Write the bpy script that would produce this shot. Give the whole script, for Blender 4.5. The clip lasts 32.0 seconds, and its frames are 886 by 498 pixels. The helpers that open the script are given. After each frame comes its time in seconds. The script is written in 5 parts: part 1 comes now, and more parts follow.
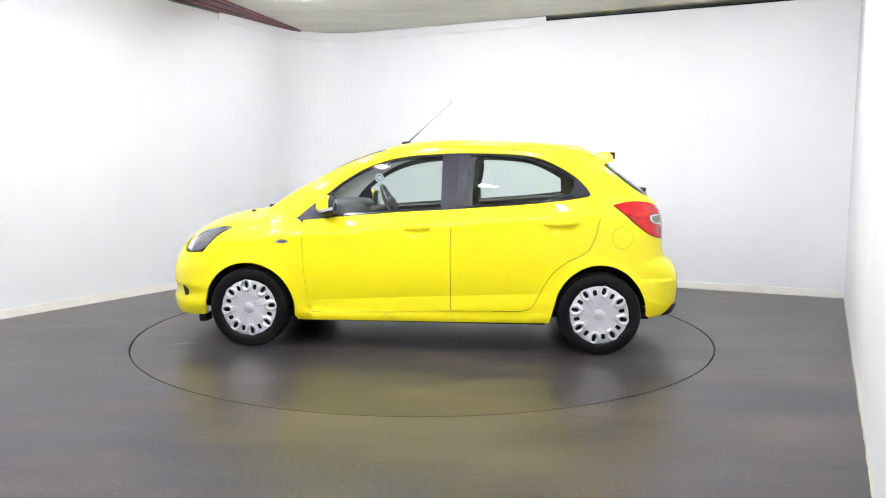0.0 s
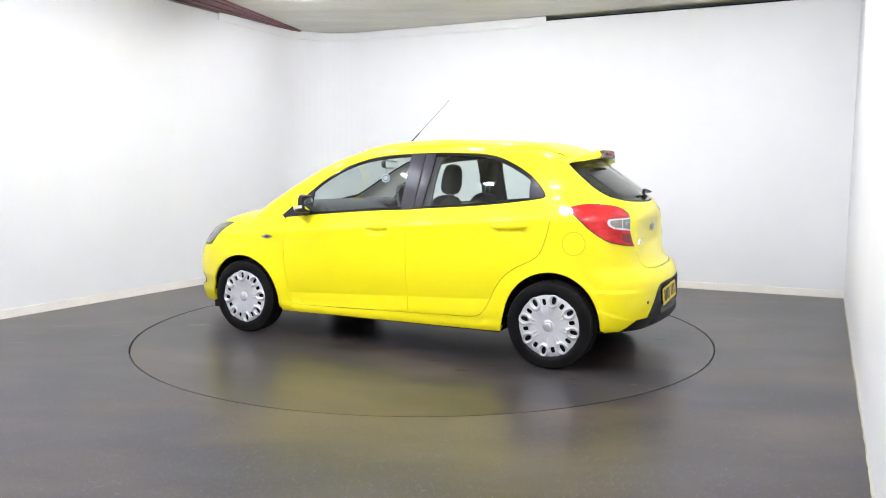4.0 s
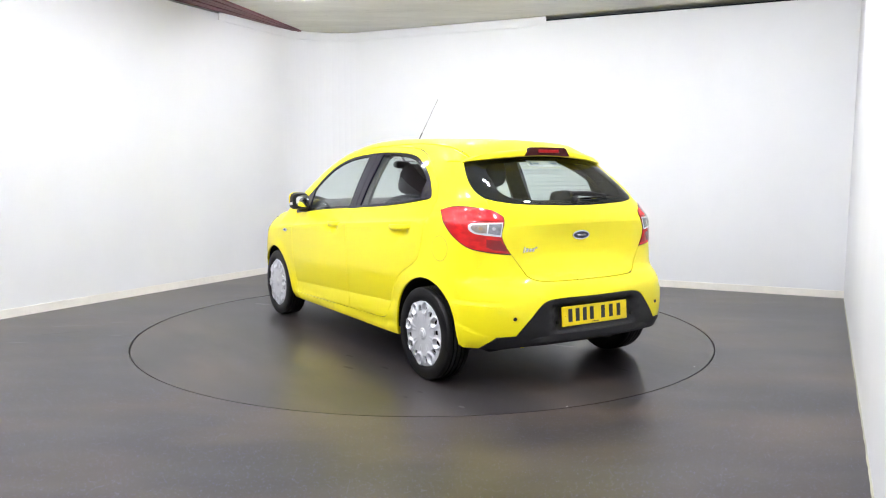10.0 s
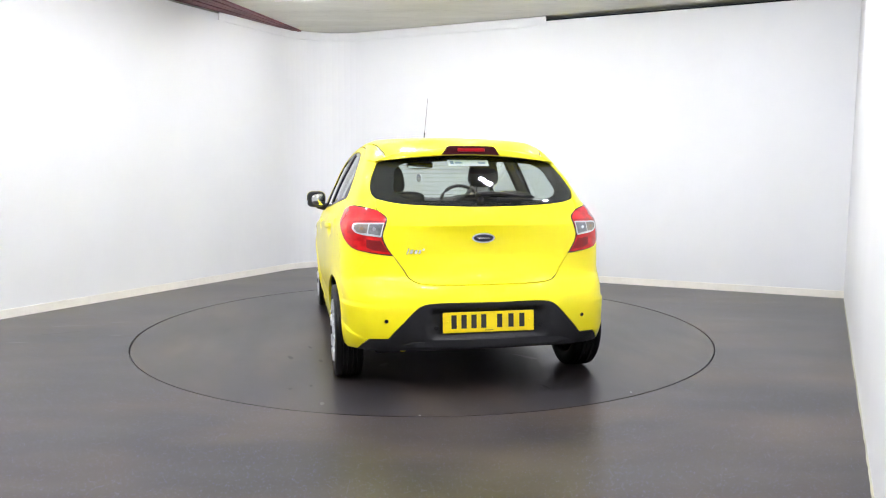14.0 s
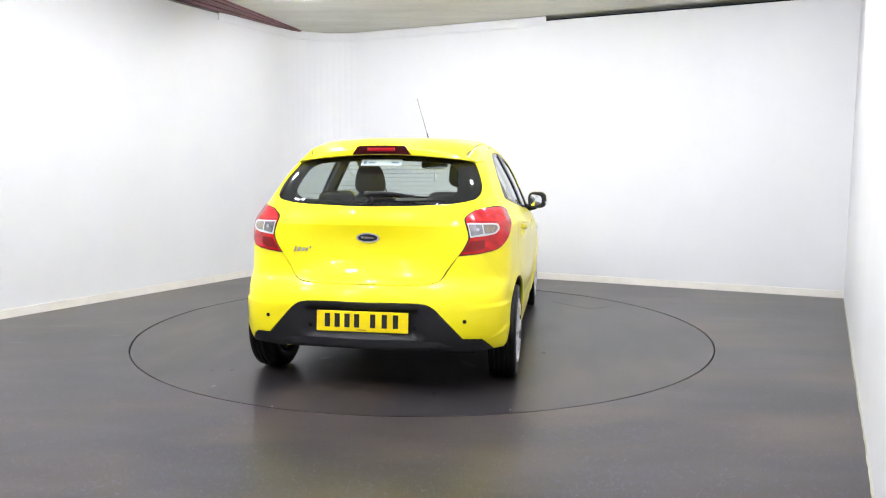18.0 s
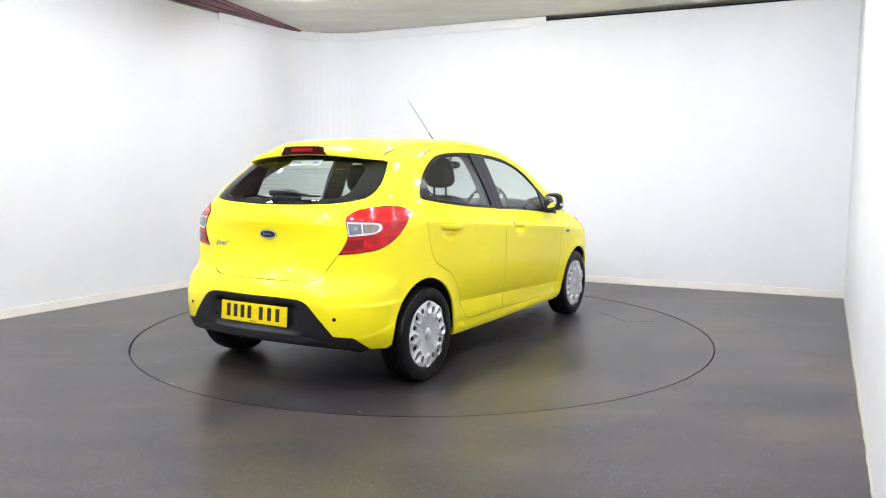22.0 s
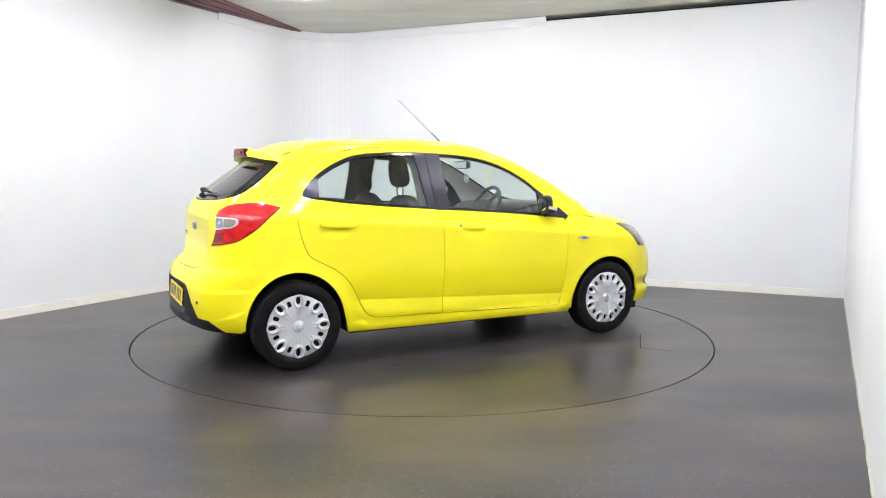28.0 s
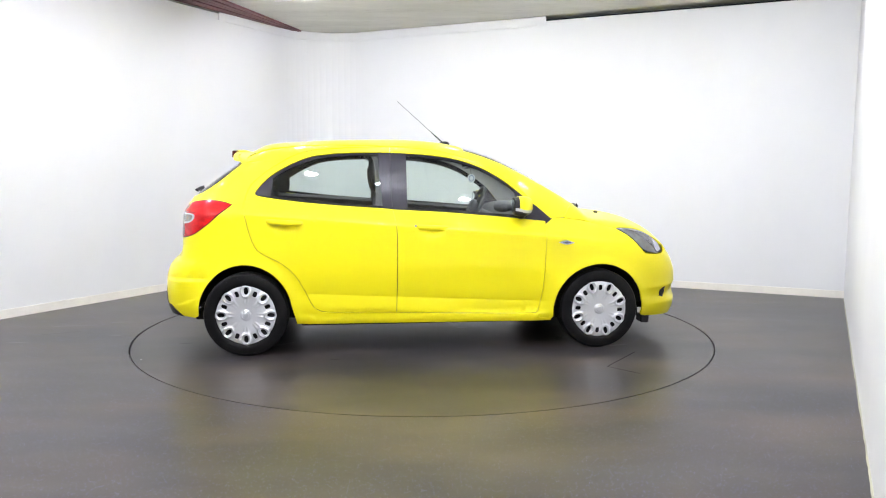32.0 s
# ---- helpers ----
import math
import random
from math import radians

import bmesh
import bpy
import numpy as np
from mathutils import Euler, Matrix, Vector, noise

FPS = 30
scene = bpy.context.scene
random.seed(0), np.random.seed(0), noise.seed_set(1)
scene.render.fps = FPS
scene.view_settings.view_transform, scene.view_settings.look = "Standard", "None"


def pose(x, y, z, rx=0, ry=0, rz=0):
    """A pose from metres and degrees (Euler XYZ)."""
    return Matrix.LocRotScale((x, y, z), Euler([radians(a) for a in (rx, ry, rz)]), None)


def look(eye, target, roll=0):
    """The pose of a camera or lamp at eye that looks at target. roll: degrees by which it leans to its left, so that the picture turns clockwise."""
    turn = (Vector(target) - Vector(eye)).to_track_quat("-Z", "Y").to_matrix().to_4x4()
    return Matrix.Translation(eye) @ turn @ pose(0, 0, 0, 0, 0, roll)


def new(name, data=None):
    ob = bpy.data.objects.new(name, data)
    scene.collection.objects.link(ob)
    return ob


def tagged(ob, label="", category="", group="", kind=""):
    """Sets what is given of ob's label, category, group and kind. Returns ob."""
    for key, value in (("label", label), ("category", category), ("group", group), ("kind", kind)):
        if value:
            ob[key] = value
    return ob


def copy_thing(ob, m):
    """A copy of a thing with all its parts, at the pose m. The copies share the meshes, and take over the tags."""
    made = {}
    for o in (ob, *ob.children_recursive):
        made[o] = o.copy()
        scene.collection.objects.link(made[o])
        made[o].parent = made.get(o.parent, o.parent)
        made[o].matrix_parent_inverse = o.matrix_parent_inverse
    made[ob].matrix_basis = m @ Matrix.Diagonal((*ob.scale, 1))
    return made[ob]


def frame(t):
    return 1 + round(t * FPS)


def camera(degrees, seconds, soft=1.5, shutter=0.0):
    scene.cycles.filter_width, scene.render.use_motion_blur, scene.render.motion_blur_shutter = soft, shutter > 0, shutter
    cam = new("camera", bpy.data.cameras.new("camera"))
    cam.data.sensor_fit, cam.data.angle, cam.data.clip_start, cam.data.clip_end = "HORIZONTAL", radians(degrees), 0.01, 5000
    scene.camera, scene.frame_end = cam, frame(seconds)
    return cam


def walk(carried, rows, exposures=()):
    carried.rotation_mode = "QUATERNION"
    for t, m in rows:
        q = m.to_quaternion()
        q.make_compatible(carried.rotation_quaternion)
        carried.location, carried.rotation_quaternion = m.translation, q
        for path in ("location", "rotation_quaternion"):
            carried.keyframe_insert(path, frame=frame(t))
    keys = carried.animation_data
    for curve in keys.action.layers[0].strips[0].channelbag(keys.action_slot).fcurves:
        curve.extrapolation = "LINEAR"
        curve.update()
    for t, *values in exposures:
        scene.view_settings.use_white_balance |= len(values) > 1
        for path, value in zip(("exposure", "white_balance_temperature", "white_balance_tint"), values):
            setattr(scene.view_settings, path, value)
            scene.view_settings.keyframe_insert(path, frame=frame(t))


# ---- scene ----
cam = camera(62.2, 32.0, 1.1)
EYE = Vector((0.0, -5.93, 1.2595))
AIM = EYE + Vector((0.02459, 0.99434, -0.10335))
walk(cam, [(0, look(EYE, AIM, 0.23)), (32, look(EYE, AIM, 0.23))], [(0, 0.0), (32, 0.0)])

world = bpy.data.worlds.new("world")
scene.world = world
world.use_nodes = True
world.node_tree.nodes["Background"].inputs[0].default_value = (0.8, 0.9, 1.0, 1)
world.node_tree.nodes["Background"].inputs[1].default_value = 0.02
PANEL_GLOW = 366.0


# ---- materials ----
class Mat:
    """A node material with short ways to add its nodes."""

    def __init__(self, name):
        self.m = bpy.data.materials.new(name)
        self.m.use_nodes = True
        self.t = self.m.node_tree
        self.b = self.t.nodes["Principled BSDF"]
        self.out = self.t.nodes["Material Output"]

    def node(self, kind, props=None, **inputs):
        n = self.t.nodes.new(kind)
        props = props or {}
        if "operation" in props:
            n.operation = props["operation"]
        if "data_type" in props:
            n.data_type = props["data_type"]
        if "blend_type" in props:
            n.blend_type = props["blend_type"]
        for k, v in inputs.items():
            self.put(n.inputs[k.replace("_", " ")], v)
        return n

    def put(self, socket, v):
        if isinstance(v, bpy.types.NodeSocket):
            self.t.links.new(v, socket)
        else:
            socket.default_value = v

    def set(self, **inputs):
        for k, v in inputs.items():
            self.put(self.b.inputs[k.replace("_", " ")], v)
        return self

    def coord(self, scale=(1, 1, 1), rot=(0, 0, 0)):
        c = self.node("ShaderNodeTexCoord")
        m = self.node("ShaderNodeMapping", Vector=c.outputs["Object"])
        m.inputs["Scale"].default_value = scale
        m.inputs["Rotation"].default_value = rot
        return m.outputs["Vector"]

    def noise(self, scale, detail=4.0, stretch=(1, 1, 1), rough=0.55, rot=(0, 0, 0)):
        return self.node("ShaderNodeTexNoise", Vector=self.coord(stretch, rot), Scale=scale, Detail=detail, Roughness=rough).outputs["Fac"]

    def ramp(self, fac, stops):
        n = self.node("ShaderNodeValToRGB", Fac=fac)
        el = n.color_ramp.elements
        while len(el) < len(stops):
            el.new(0.5)
        for e, (p, c) in zip(el, stops):
            e.position = p
            e.color = (*c, 1) if isinstance(c, tuple) else (c, c, c, 1)
        return n.outputs["Color"]

    def mix(self, fac, a, b, mode="MIX"):
        n = self.node("ShaderNodeMix", {"data_type": "RGBA", "blend_type": mode})
        self.put(n.inputs[0], fac)
        self.put(n.inputs[6], a)
        self.put(n.inputs[7], b)
        return n.outputs[2]

    def math(self, op, a, b=0.0):
        n = self.node("ShaderNodeMath", {"operation": op})
        self.put(n.inputs[0], a)
        self.put(n.inputs[1], b)
        return n.outputs[0]

    def bump(self, height, strength=0.2, distance=0.002):
        n = self.node("ShaderNodeBump", Strength=strength, Distance=distance, Height=height)
        self.put(self.b.inputs["Normal"], n.outputs["Normal"])
        return self


def rgb(r, g, b):
    return (r, g, b, 1)


def plain(name, col, rough, metal=0.0, grain=0.0, scale=60.0, spread=0.06, **more):
    """A surface with slight colour mottling at two scales and fine grain."""
    a = Mat(name)
    lo = rgb(*[c * (1 - spread) for c in col])
    hi = rgb(*[min(1, c * (1 + spread)) for c in col])
    f = a.math("ADD", a.math("MULTIPLY", a.noise(3.0), 0.6), a.math("MULTIPLY", a.noise(scale), 0.4))
    a.set(Base_Color=a.mix(a.ramp(f, [(0.3, 0.0), (0.7, 1.0)]), lo, hi), Roughness=rough, Metallic=metal, **more)
    if grain:
        a.bump(a.noise(scale * 4, 3), grain, 0.001)
    return a.m


def wall_paint():
    a = Mat("white_wall_paint")
    big = a.noise(0.7, 3)
    streak = a.noise(1.6, 5, (1, 1, 0.6))
    f = a.math("ADD", a.math("MULTIPLY", big, 0.5), a.math("MULTIPLY", streak, 0.5))
    col = a.ramp(f, [(0.3, (0.635, 0.637, 0.642)), (0.7, (0.69, 0.692, 0.697))])
    spots = a.ramp(a.noise(9.0, 6), [(0.70, 0.0), (0.80, 1.0)])
    col = a.mix(a.math("MULTIPLY", spots, 0.10), col, rgb(0.58, 0.57, 0.54))
    a.set(Base_Color=col, Roughness=0.55)
    a.bump(a.math("ADD", a.noise(5.0, 4), a.math("MULTIPLY", a.noise(120.0, 2), 0.15)), 0.10, 0.004)
    return a.m


def vinyl_floor(name, disc=False):
    """Dark grey safety vinyl: brown wheel grime in bands, scrubbed grey patches, wet-looking smears, glinting flecks."""
    a = Mat(name)
    col = a.mix(a.ramp(a.noise(0.55, 5, (1, 1.5, 1), 0.6), [(0.32, 0.0), (0.70, 1.0)]), rgb(0.0165, 0.0154, 0.0172), rgb(0.040, 0.0350, 0.0325))
    grime = a.ramp(a.noise(0.8, 3, (0.8, 1.9, 1), 0.55, (0, 0, -0.20)), [(0.44, 0.0), (0.74, 1.0)])
    col = a.mix(a.math("MULTIPLY", grime, 0.85), col, rgb(0.100, 0.073, 0.050))
    scrub = a.ramp(a.noise(1.2, 3, (0.7, 2.0, 1), 0.5, (0, 0, 0.35)), [(0.48, 0.0), (0.76, 1.0)])
    col = a.mix(a.math("MULTIPLY", scrub, 0.40), col, rgb(0.085, 0.080, 0.080))
    smear = a.ramp(a.noise(1.9, 4, (0.6, 2.2, 1), 0.55, (0, 0, 0.16)), [(0.52, 0.0), (0.78, 1.0)])
    col = a.mix(a.math("MULTIPLY", smear, 0.35), col, rgb(0.013, 0.012, 0.012))
    if disc:
        # tyre tracks of the cars that drove on, round about the middle
        sep = a.node("ShaderNodeSeparateXYZ", Vector=a.coord())
        off = a.math("ABSOLUTE", a.math("SUBTRACT", a.math("ABSOLUTE", a.math("ADD", sep.outputs[1], a.math("MULTIPLY", a.noise(1.1, 3), 0.22))), 0.78))
        track = a.math("MULTIPLY", a.ramp(off, [(0.05, 1.0), (0.22, 0.0)]), a.ramp(a.noise(1.8, 3, (1, 2, 1)), [(0.36, 0.0), (0.66, 1.0)]))
        col = a.mix(a.math("MULTIPLY", track, 0.7), col, rgb(0.012, 0.011, 0.011))
    grain = a.ramp(a.noise(34.0, 4, rough=0.7), [(0.3, 0.0), (0.75, 1.0)])
    col = a.mix(a.math("MULTIPLY", grain, 0.35), col, rgb(0.044, 0.039, 0.036))
    v = a.node("ShaderNodeTexVoronoi", Vector=a.coord(), Scale=105.0)
    tone = a.node("ShaderNodeSeparateColor", Color=v.outputs["Color"])
    near = a.ramp(v.outputs["Distance"], [(0.10, 1.0), (0.27, 0.0)])
    pick = a.ramp(tone.outputs[0], [(0.46, 0.0), (0.74, 1.0)])
    fleck = a.math("MULTIPLY", a.math("MULTIPLY", near, a.math("MULTIPLY", pick, 0.45 if disc else 1.0)), a.ramp(a.noise(3.5, 5, rough=0.65), [(0.34, 0.45), (0.62, 1.0)]))
    col = a.mix(fleck, col, a.mix(tone.outputs[1], rgb(0.17, 0.20, 0.70), rgb(0.38, 0.42, 0.72)))
    wear = a.math("ADD", a.math("MULTIPLY", a.noise(0.9, 2), 0.06), a.math("MULTIPLY", a.noise(2.6, 3, (0.6, 2.0, 1), 0.5, (0, 0, 0.2)), 0.04))
    a.set(Base_Color=col, Roughness=a.math("ADD", wear, 0.258), Specular_IOR_Level=0.33)
    a.bump(a.math("ADD", a.noise(45.0, 3), a.math("MULTIPLY", a.noise(260.0, 2), 0.4)), 0.22, 0.0012)
    return a.m


def concrete():
    a = Mat("pale_concrete")
    f = a.noise(1.4, 7, (1, 3, 1), 0.6, (0, 0, 0.4))
    col = a.ramp(f, [(0.3, (0.62, 0.61, 0.56)), (0.7, (0.74, 0.73, 0.68))])
    stain = a.ramp(a.noise(6.0, 6, (1, 4, 1), 0.6, (0, 0, 1.0)), [(0.6, 0.0), (0.75, 1.0)])
    col = a.mix(a.math("MULTIPLY", stain, 0.35), col, rgb(0.30, 0.28, 0.24))
    a.set(Base_Color=col, Roughness=0.85)
    a.bump(a.noise(14.0, 6), 0.4, 0.01)
    return a.m


def glow(name, col, strength):
    a = Mat(name)
    e = a.node("ShaderNodeEmission", Color=rgb(*col), Strength=strength)
    a.t.links.new(e.outputs[0], a.out.inputs[0])
    return a.m


WHITE = wall_paint()
FLOOR = vinyl_floor("grey_vinyl_floor")
DISC = vinyl_floor("turntable_vinyl", True)
CONCRETE = concrete()
SKIRT = plain("cream_skirting_paint", (0.74, 0.71, 0.65), 0.45, grain=0.15, scale=20, spread=0.08)
MAROON = plain("maroon_steel_paint", (0.16, 0.055, 0.065), 0.5, grain=0.3, scale=25, spread=0.4)
PIT = plain("dark_groove", (0.012, 0.012, 0.012), 0.8)
TUBE = glow("lit_diffuser", (0.94, 0.958, 1.06), PANEL_GLOW)
LAMP_FRAME = plain("white_lamp_frame", (0.8, 0.8, 0.8), 0.4)


# ---- mesh helpers ----
def mesh_ob(name, verts, faces, mat, parent=None, label="", smooth=False):
    me = bpy.data.meshes.new(name)
    me.from_pydata([tuple(v) for v in verts], [], [tuple(f) for f in faces])
    me.materials.append(mat)
    if smooth:
        me.polygons.foreach_set("use_smooth", [True] * len(me.polygons))
    ob = new(name, me)
    ob.parent = parent
    return tagged(ob, label)


def part(name, bm, mat, parent=None, label="", smooth=False):
    """Links a bmesh as one mesh object under a thing or a part."""
    me = bpy.data.meshes.new(name)
    bmesh.ops.recalc_face_normals(bm, faces=bm.faces)
    bm.to_mesh(me)
    bm.free()
    me.materials.append(mat)
    if smooth:
        me.polygons.foreach_set("use_smooth", [True] * len(me.polygons))
    ob = new(name, me)
    ob.parent = parent
    return tagged(ob, label)


def prism(outline, z0, z1):
    """A closed prism over a plan outline of (x, y)."""
    n = len(outline)
    verts = [(x, y, z0) for x, y in outline] + [(x, y, z1) for x, y in outline]
    faces = [tuple(range(n))[::-1], tuple(range(n, 2 * n))]
    faces += [(i, (i + 1) % n, n + (i + 1) % n, n + i) for i in range(n)]
    return verts, faces


def box(bm, size, m=Matrix(), bevel=0.0, seg=2):
    geo = bmesh.ops.create_cube(bm, size=1, matrix=m @ Matrix.Diagonal((*size, 1)))
    if bevel:
        es = list({e for v in geo["verts"] for e in v.link_edges})
        bmesh.ops.bevel(bm, geom=es, offset=bevel, segments=seg, profile=0.5, affect="EDGES")
    return bm


# ---- the room ----
A, B, C, D = (Vector(p) for p in ((-1.459, 4.13), (4.28, 1.38), (-0.05, -6.51), (-6.13, -4.03)))


def strip(a, b, thick, side=1):
    """Plan outline of a wall from a to b, thick to its outer side."""
    n = (b - a).normalized()
    n = Vector((n.y, -n.x)) * thick * side
    return [tuple(a), tuple(b), tuple(b + n), tuple(a + n)]


def round_corner(p, a, b, r, n=14):
    """Inner arc that rounds the corner p between the walls towards a and b; returns points from the a side to the b side."""
    ua, ub = (a - p).normalized(), (b - p).normalized()
    half = ua.angle(ub) / 2
    d = r / math.tan(half)
    mid = p + (ua + ub).normalized() * (r / math.sin(half))
    s, e = p + ua * d - mid, p + ub * d - mid
    a0, a1 = math.atan2(s.y, s.x), math.atan2(e.y, e.x)
    if a1 - a0 > math.pi:
        a1 -= 2 * math.pi
    if a0 - a1 > math.pi:
        a1 += 2 * math.pi
    return [mid + Vector((math.cos(a0 + (a1 - a0) * i / n), math.sin(a0 + (a1 - a0) * i / n))) * r for i in range(n + 1)]


ARC = round_corner(A, D, B, 0.75)


def offset_arc(pts, d):
    mid = A + ((D - A).normalized() + (B - A).normalized()).normalized() * 5
    out = []
    for i, p in enumerate(pts):
        t = (pts[min(i + 1, len(pts) - 1)] - pts[max(i - 1, 0)]).normalized()
        n = Vector((t.y, -t.x))
        n = n if n.dot(mid - p) > 0 else -n
        out.append(p + n * d)
    return out


def arc_band(pts, d0, d1):
    return [tuple(p) for p in offset_arc(pts, d0)] + [tuple(p) for p in reversed(offset_arc(pts, d1))]


def structure(name, verts, faces, mat, label):
    return tagged(mesh_ob(name, verts, faces, mat), label, kind="structure")


structure("wall_west", *prism(strip(D, ARC[0], 0.12, -1), 0, 3.03), WHITE, "white painted studio wall, slightly scuffed")
structure("wall_corner", *prism(arc_band(ARC, 0, -0.12), 0, 3.03), WHITE, "white curved wall corner of the studio")
structure("wall_north", *prism(strip(ARC[-1], B, 0.12, -1), 0, 3.01), WHITE, "white painted studio back wall")
structure("wall_east", *prism(strip(B + Vector((0.03, 0.06)), C, 0.12, -1), 0, 3.2), WHITE, "white painted side wall of the studio")
structure("wall_south", *prism(strip(C, D, 0.12, -1), 0, 3.2), WHITE, "plain white wall closing the studio")

# pale fascia board bent round the top of the curved corner
LT = (D - A).normalized()
RT = (B - A).normalized()
fascia_line = [A - LT * -1.75] + ARC + [A + RT * 3.17]
structure("fascia_trim", *prism(arc_band(fascia_line, 0.012, 0.0), 2.955, 3.060), WHITE, "white fascia strip bent round the wall top")


def skirting(name, a, b):
    n = (b - a).normalized()
    n = Vector((-n.y, n.x))
    if n.dot(-a) < 0:
        n = -n
    outl = [tuple(a), tuple(b), tuple(b + n * 0.016), tuple(a + n * 0.016)]
    structure(name, *prism(outl, 0, 0.075), SKIRT, "cream painted skirting board, worn at the edge")


skirting("baseboard_west", D, ARC[0])
skirting("baseboard_north", ARC[-1], B)
structure("baseboard_corner", *prism(arc_band(ARC, 0.016, 0.0), 0, 0.075), SKIRT, "cream painted curved skirting board")
CAULK = plain("yellowed_sealant", (0.40, 0.395, 0.30), 0.6, grain=0.4, scale=30, spread=0.2)
bm = bmesh.new()
prev = None
rnd = random.Random(3)
for i in range(91):
    p = B.lerp(C, i / 90)
    n = Vector((-0.877, 0.481))
    w, h = 0.004 + rnd.random() * 0.006, 0.008 + rnd.random() * 0.009
    ring = [bm.verts.new((*(p + n * -0.02), 0)), bm.verts.new((*(p + n * w), 0)), bm.verts.new((*(p + n * w * 0.6), h * 0.6)), bm.verts.new((*(p + n * 0.001), h)), bm.verts.new((*(p + n * -0.02), h))]
    if prev:
        for j in range(4):
            bm.faces.new((prev[j], prev[j + 1], ring[j + 1], ring[j]))
    prev = ring
tagged(part("baseboard_east", bm, CAULK, None, "uneven yellowed sealant strip along the wall foot"), kind="structure")

# floor with a round opening for the turntable
R_DISC = 2.226
bm = bmesh.new()
NSEG = 160
rings = []


def room_reach(d):
    """Distance from the middle to the room's outer edge along d."""
    best = 99.0
    for p, q in ((A, B), (B, C), (C, D), (D, A)):
        n = Vector((q.y - p.y, p.x - q.x)).normalized()
        n = n if n.dot(p) > 0 else -n
        if n.dot(d) > 1e-6:
            best = min(best, (n.dot(p) + 0.12) / n.dot(d))
    return best


for k, z in ((0, -0.05), (0, 0.0), (0.1, 0), (0.4, 0), (1, 0)):
    ring = []
    for i in range(NSEG):
        d = Vector((math.cos(2 * math.pi * i / NSEG), math.sin(2 * math.pi * i / NSEG)))
        r0 = R_DISC + 0.014
        p = d * (r0 + (room_reach(d) - r0) * k) + Vector((0, 0.0078)) * (1 - k)
        ring.append(bm.verts.new((p.x, p.y, z)))
    rings.append(ring)
for a, b in zip(rings, rings[1:]):
    for i in range(NSEG):
        bm.faces.new((a[i], b[i], b[(i + 1) % NSEG], a[(i + 1) % NSEG]))
tagged(part("floor", bm, FLOOR, None, "dark grey speckled vinyl floor with tyre grime"), kind="structure")
bm = bmesh.new()
bmesh.ops.create_cone(bm, cap_ends=True, segments=96, radius1=R_DISC + 0.2, radius2=R_DISC + 0.2, depth=0.02, matrix=pose(0, 0, -0.075))
tagged(part("turntable_pit", bm, PIT, None, "dark pit under the turntable gap"), kind="structure")

structure("ceiling", *prism([tuple(p * 1.06) for p in (A, D, C, B)], 3.066, 3.3), CONCRETE, "rough pale concrete ceiling slab")

# maroon steel deck strips under the ceiling beside the west wall
nL = Vector((0.868, -0.497))
for k in range(5):
    a0, a1 = A + LT * 0.35, A + LT * 4.5
    o0, o1 = 0.01 + k * 0.012, 0.01 + k * 0.20
    w0, w1 = 0.010, 0.15
    outl = [tuple(a0 + nL * o0), tuple(a1 + nL * o1), tuple(a1 + nL * (o1 + w1)), tuple(a0 + nL * (o0 + w0))]
    structure("ceiling_deck_%d" % (k + 1), *prism(outl, 3.046 - 0.004 * (k % 2), 3.09), MAROON, "maroon painted steel deck rib under the ceiling")


def ceiling_light(m):
    top = new("ceiling_light")
    bm = bmesh.new()
    for x, y, w, h in ((-0.055, 0, 0.02, 0.22), (0.055, 0, 0.02, 0.22), (0, 0.10, 0.09, 0.02), (0, -0.10, 0.09, 0.02)):
        box(bm, (w, h, 0.05), pose(x, y, 0), 0.003, 1)
    part("frame", bm, LAMP_FRAME, top)
    bm = bmesh.new()
    box(bm, (0.09, 0.18, 0.024), pose(0, 0, -0.0165), 0.003, 1)
    part("diffuser", bm, TUBE, top, "lit white diffuser")
    top.matrix_basis = m
    return tagged(top, "small oblong white ceiling flood light, switched on", "light", "ceiling flood lights")


UL = -LT
ang = math.degrees(math.atan2(UL.y, UL.x))
first = None
for i in range(5):
    for j in range(5):
        p = A + LT * (2.14 + 1.48 * j) + RT * (1.24 + 1.09 * i)
        # the row by the back wall is tipped towards it, those at the front towards the turntable
        m = pose(p.x, p.y, 3.02 if j == 0 else 3.04, 0, 0, ang) @ pose(0, 0, 0, (4, 0, 0, 0, -20)[i], ((-32, -28, -23, -18, -18)[i], 0, -8, -36, -34)[j], 0)
        first = ceiling_light(m) if first is None else copy_thing(first, m) and first

# the turntable and its marks
turntable = new("turntable")
bm = bmesh.new()
bmesh.ops.create_cone(bm, cap_ends=True, segments=NSEG, radius1=R_DISC, radius2=R_DISC, depth=0.05, matrix=pose(0, 0, -0.025))
part("disc", bm, DISC, turntable)
tagged(turntable, "round floor-level turntable topped with dark grey vinyl", "turntable")

# ---- car materials ----
def car_paint():
    a = Mat("yellow_car_paint")
    f = a.noise(900.0, 2)
    col = a.mix(a.ramp(f, [(0.4, 0.0), (0.6, 1.0)]), rgb(0.835, 0.722, 0.010), rgb(0.865, 0.752, 0.014))
    a.set(Base_Color=col, Roughness=0.38, Coat_Weight=0.55, Coat_Roughness=0.04, Specular_IOR_Level=0.12)
    return a.m


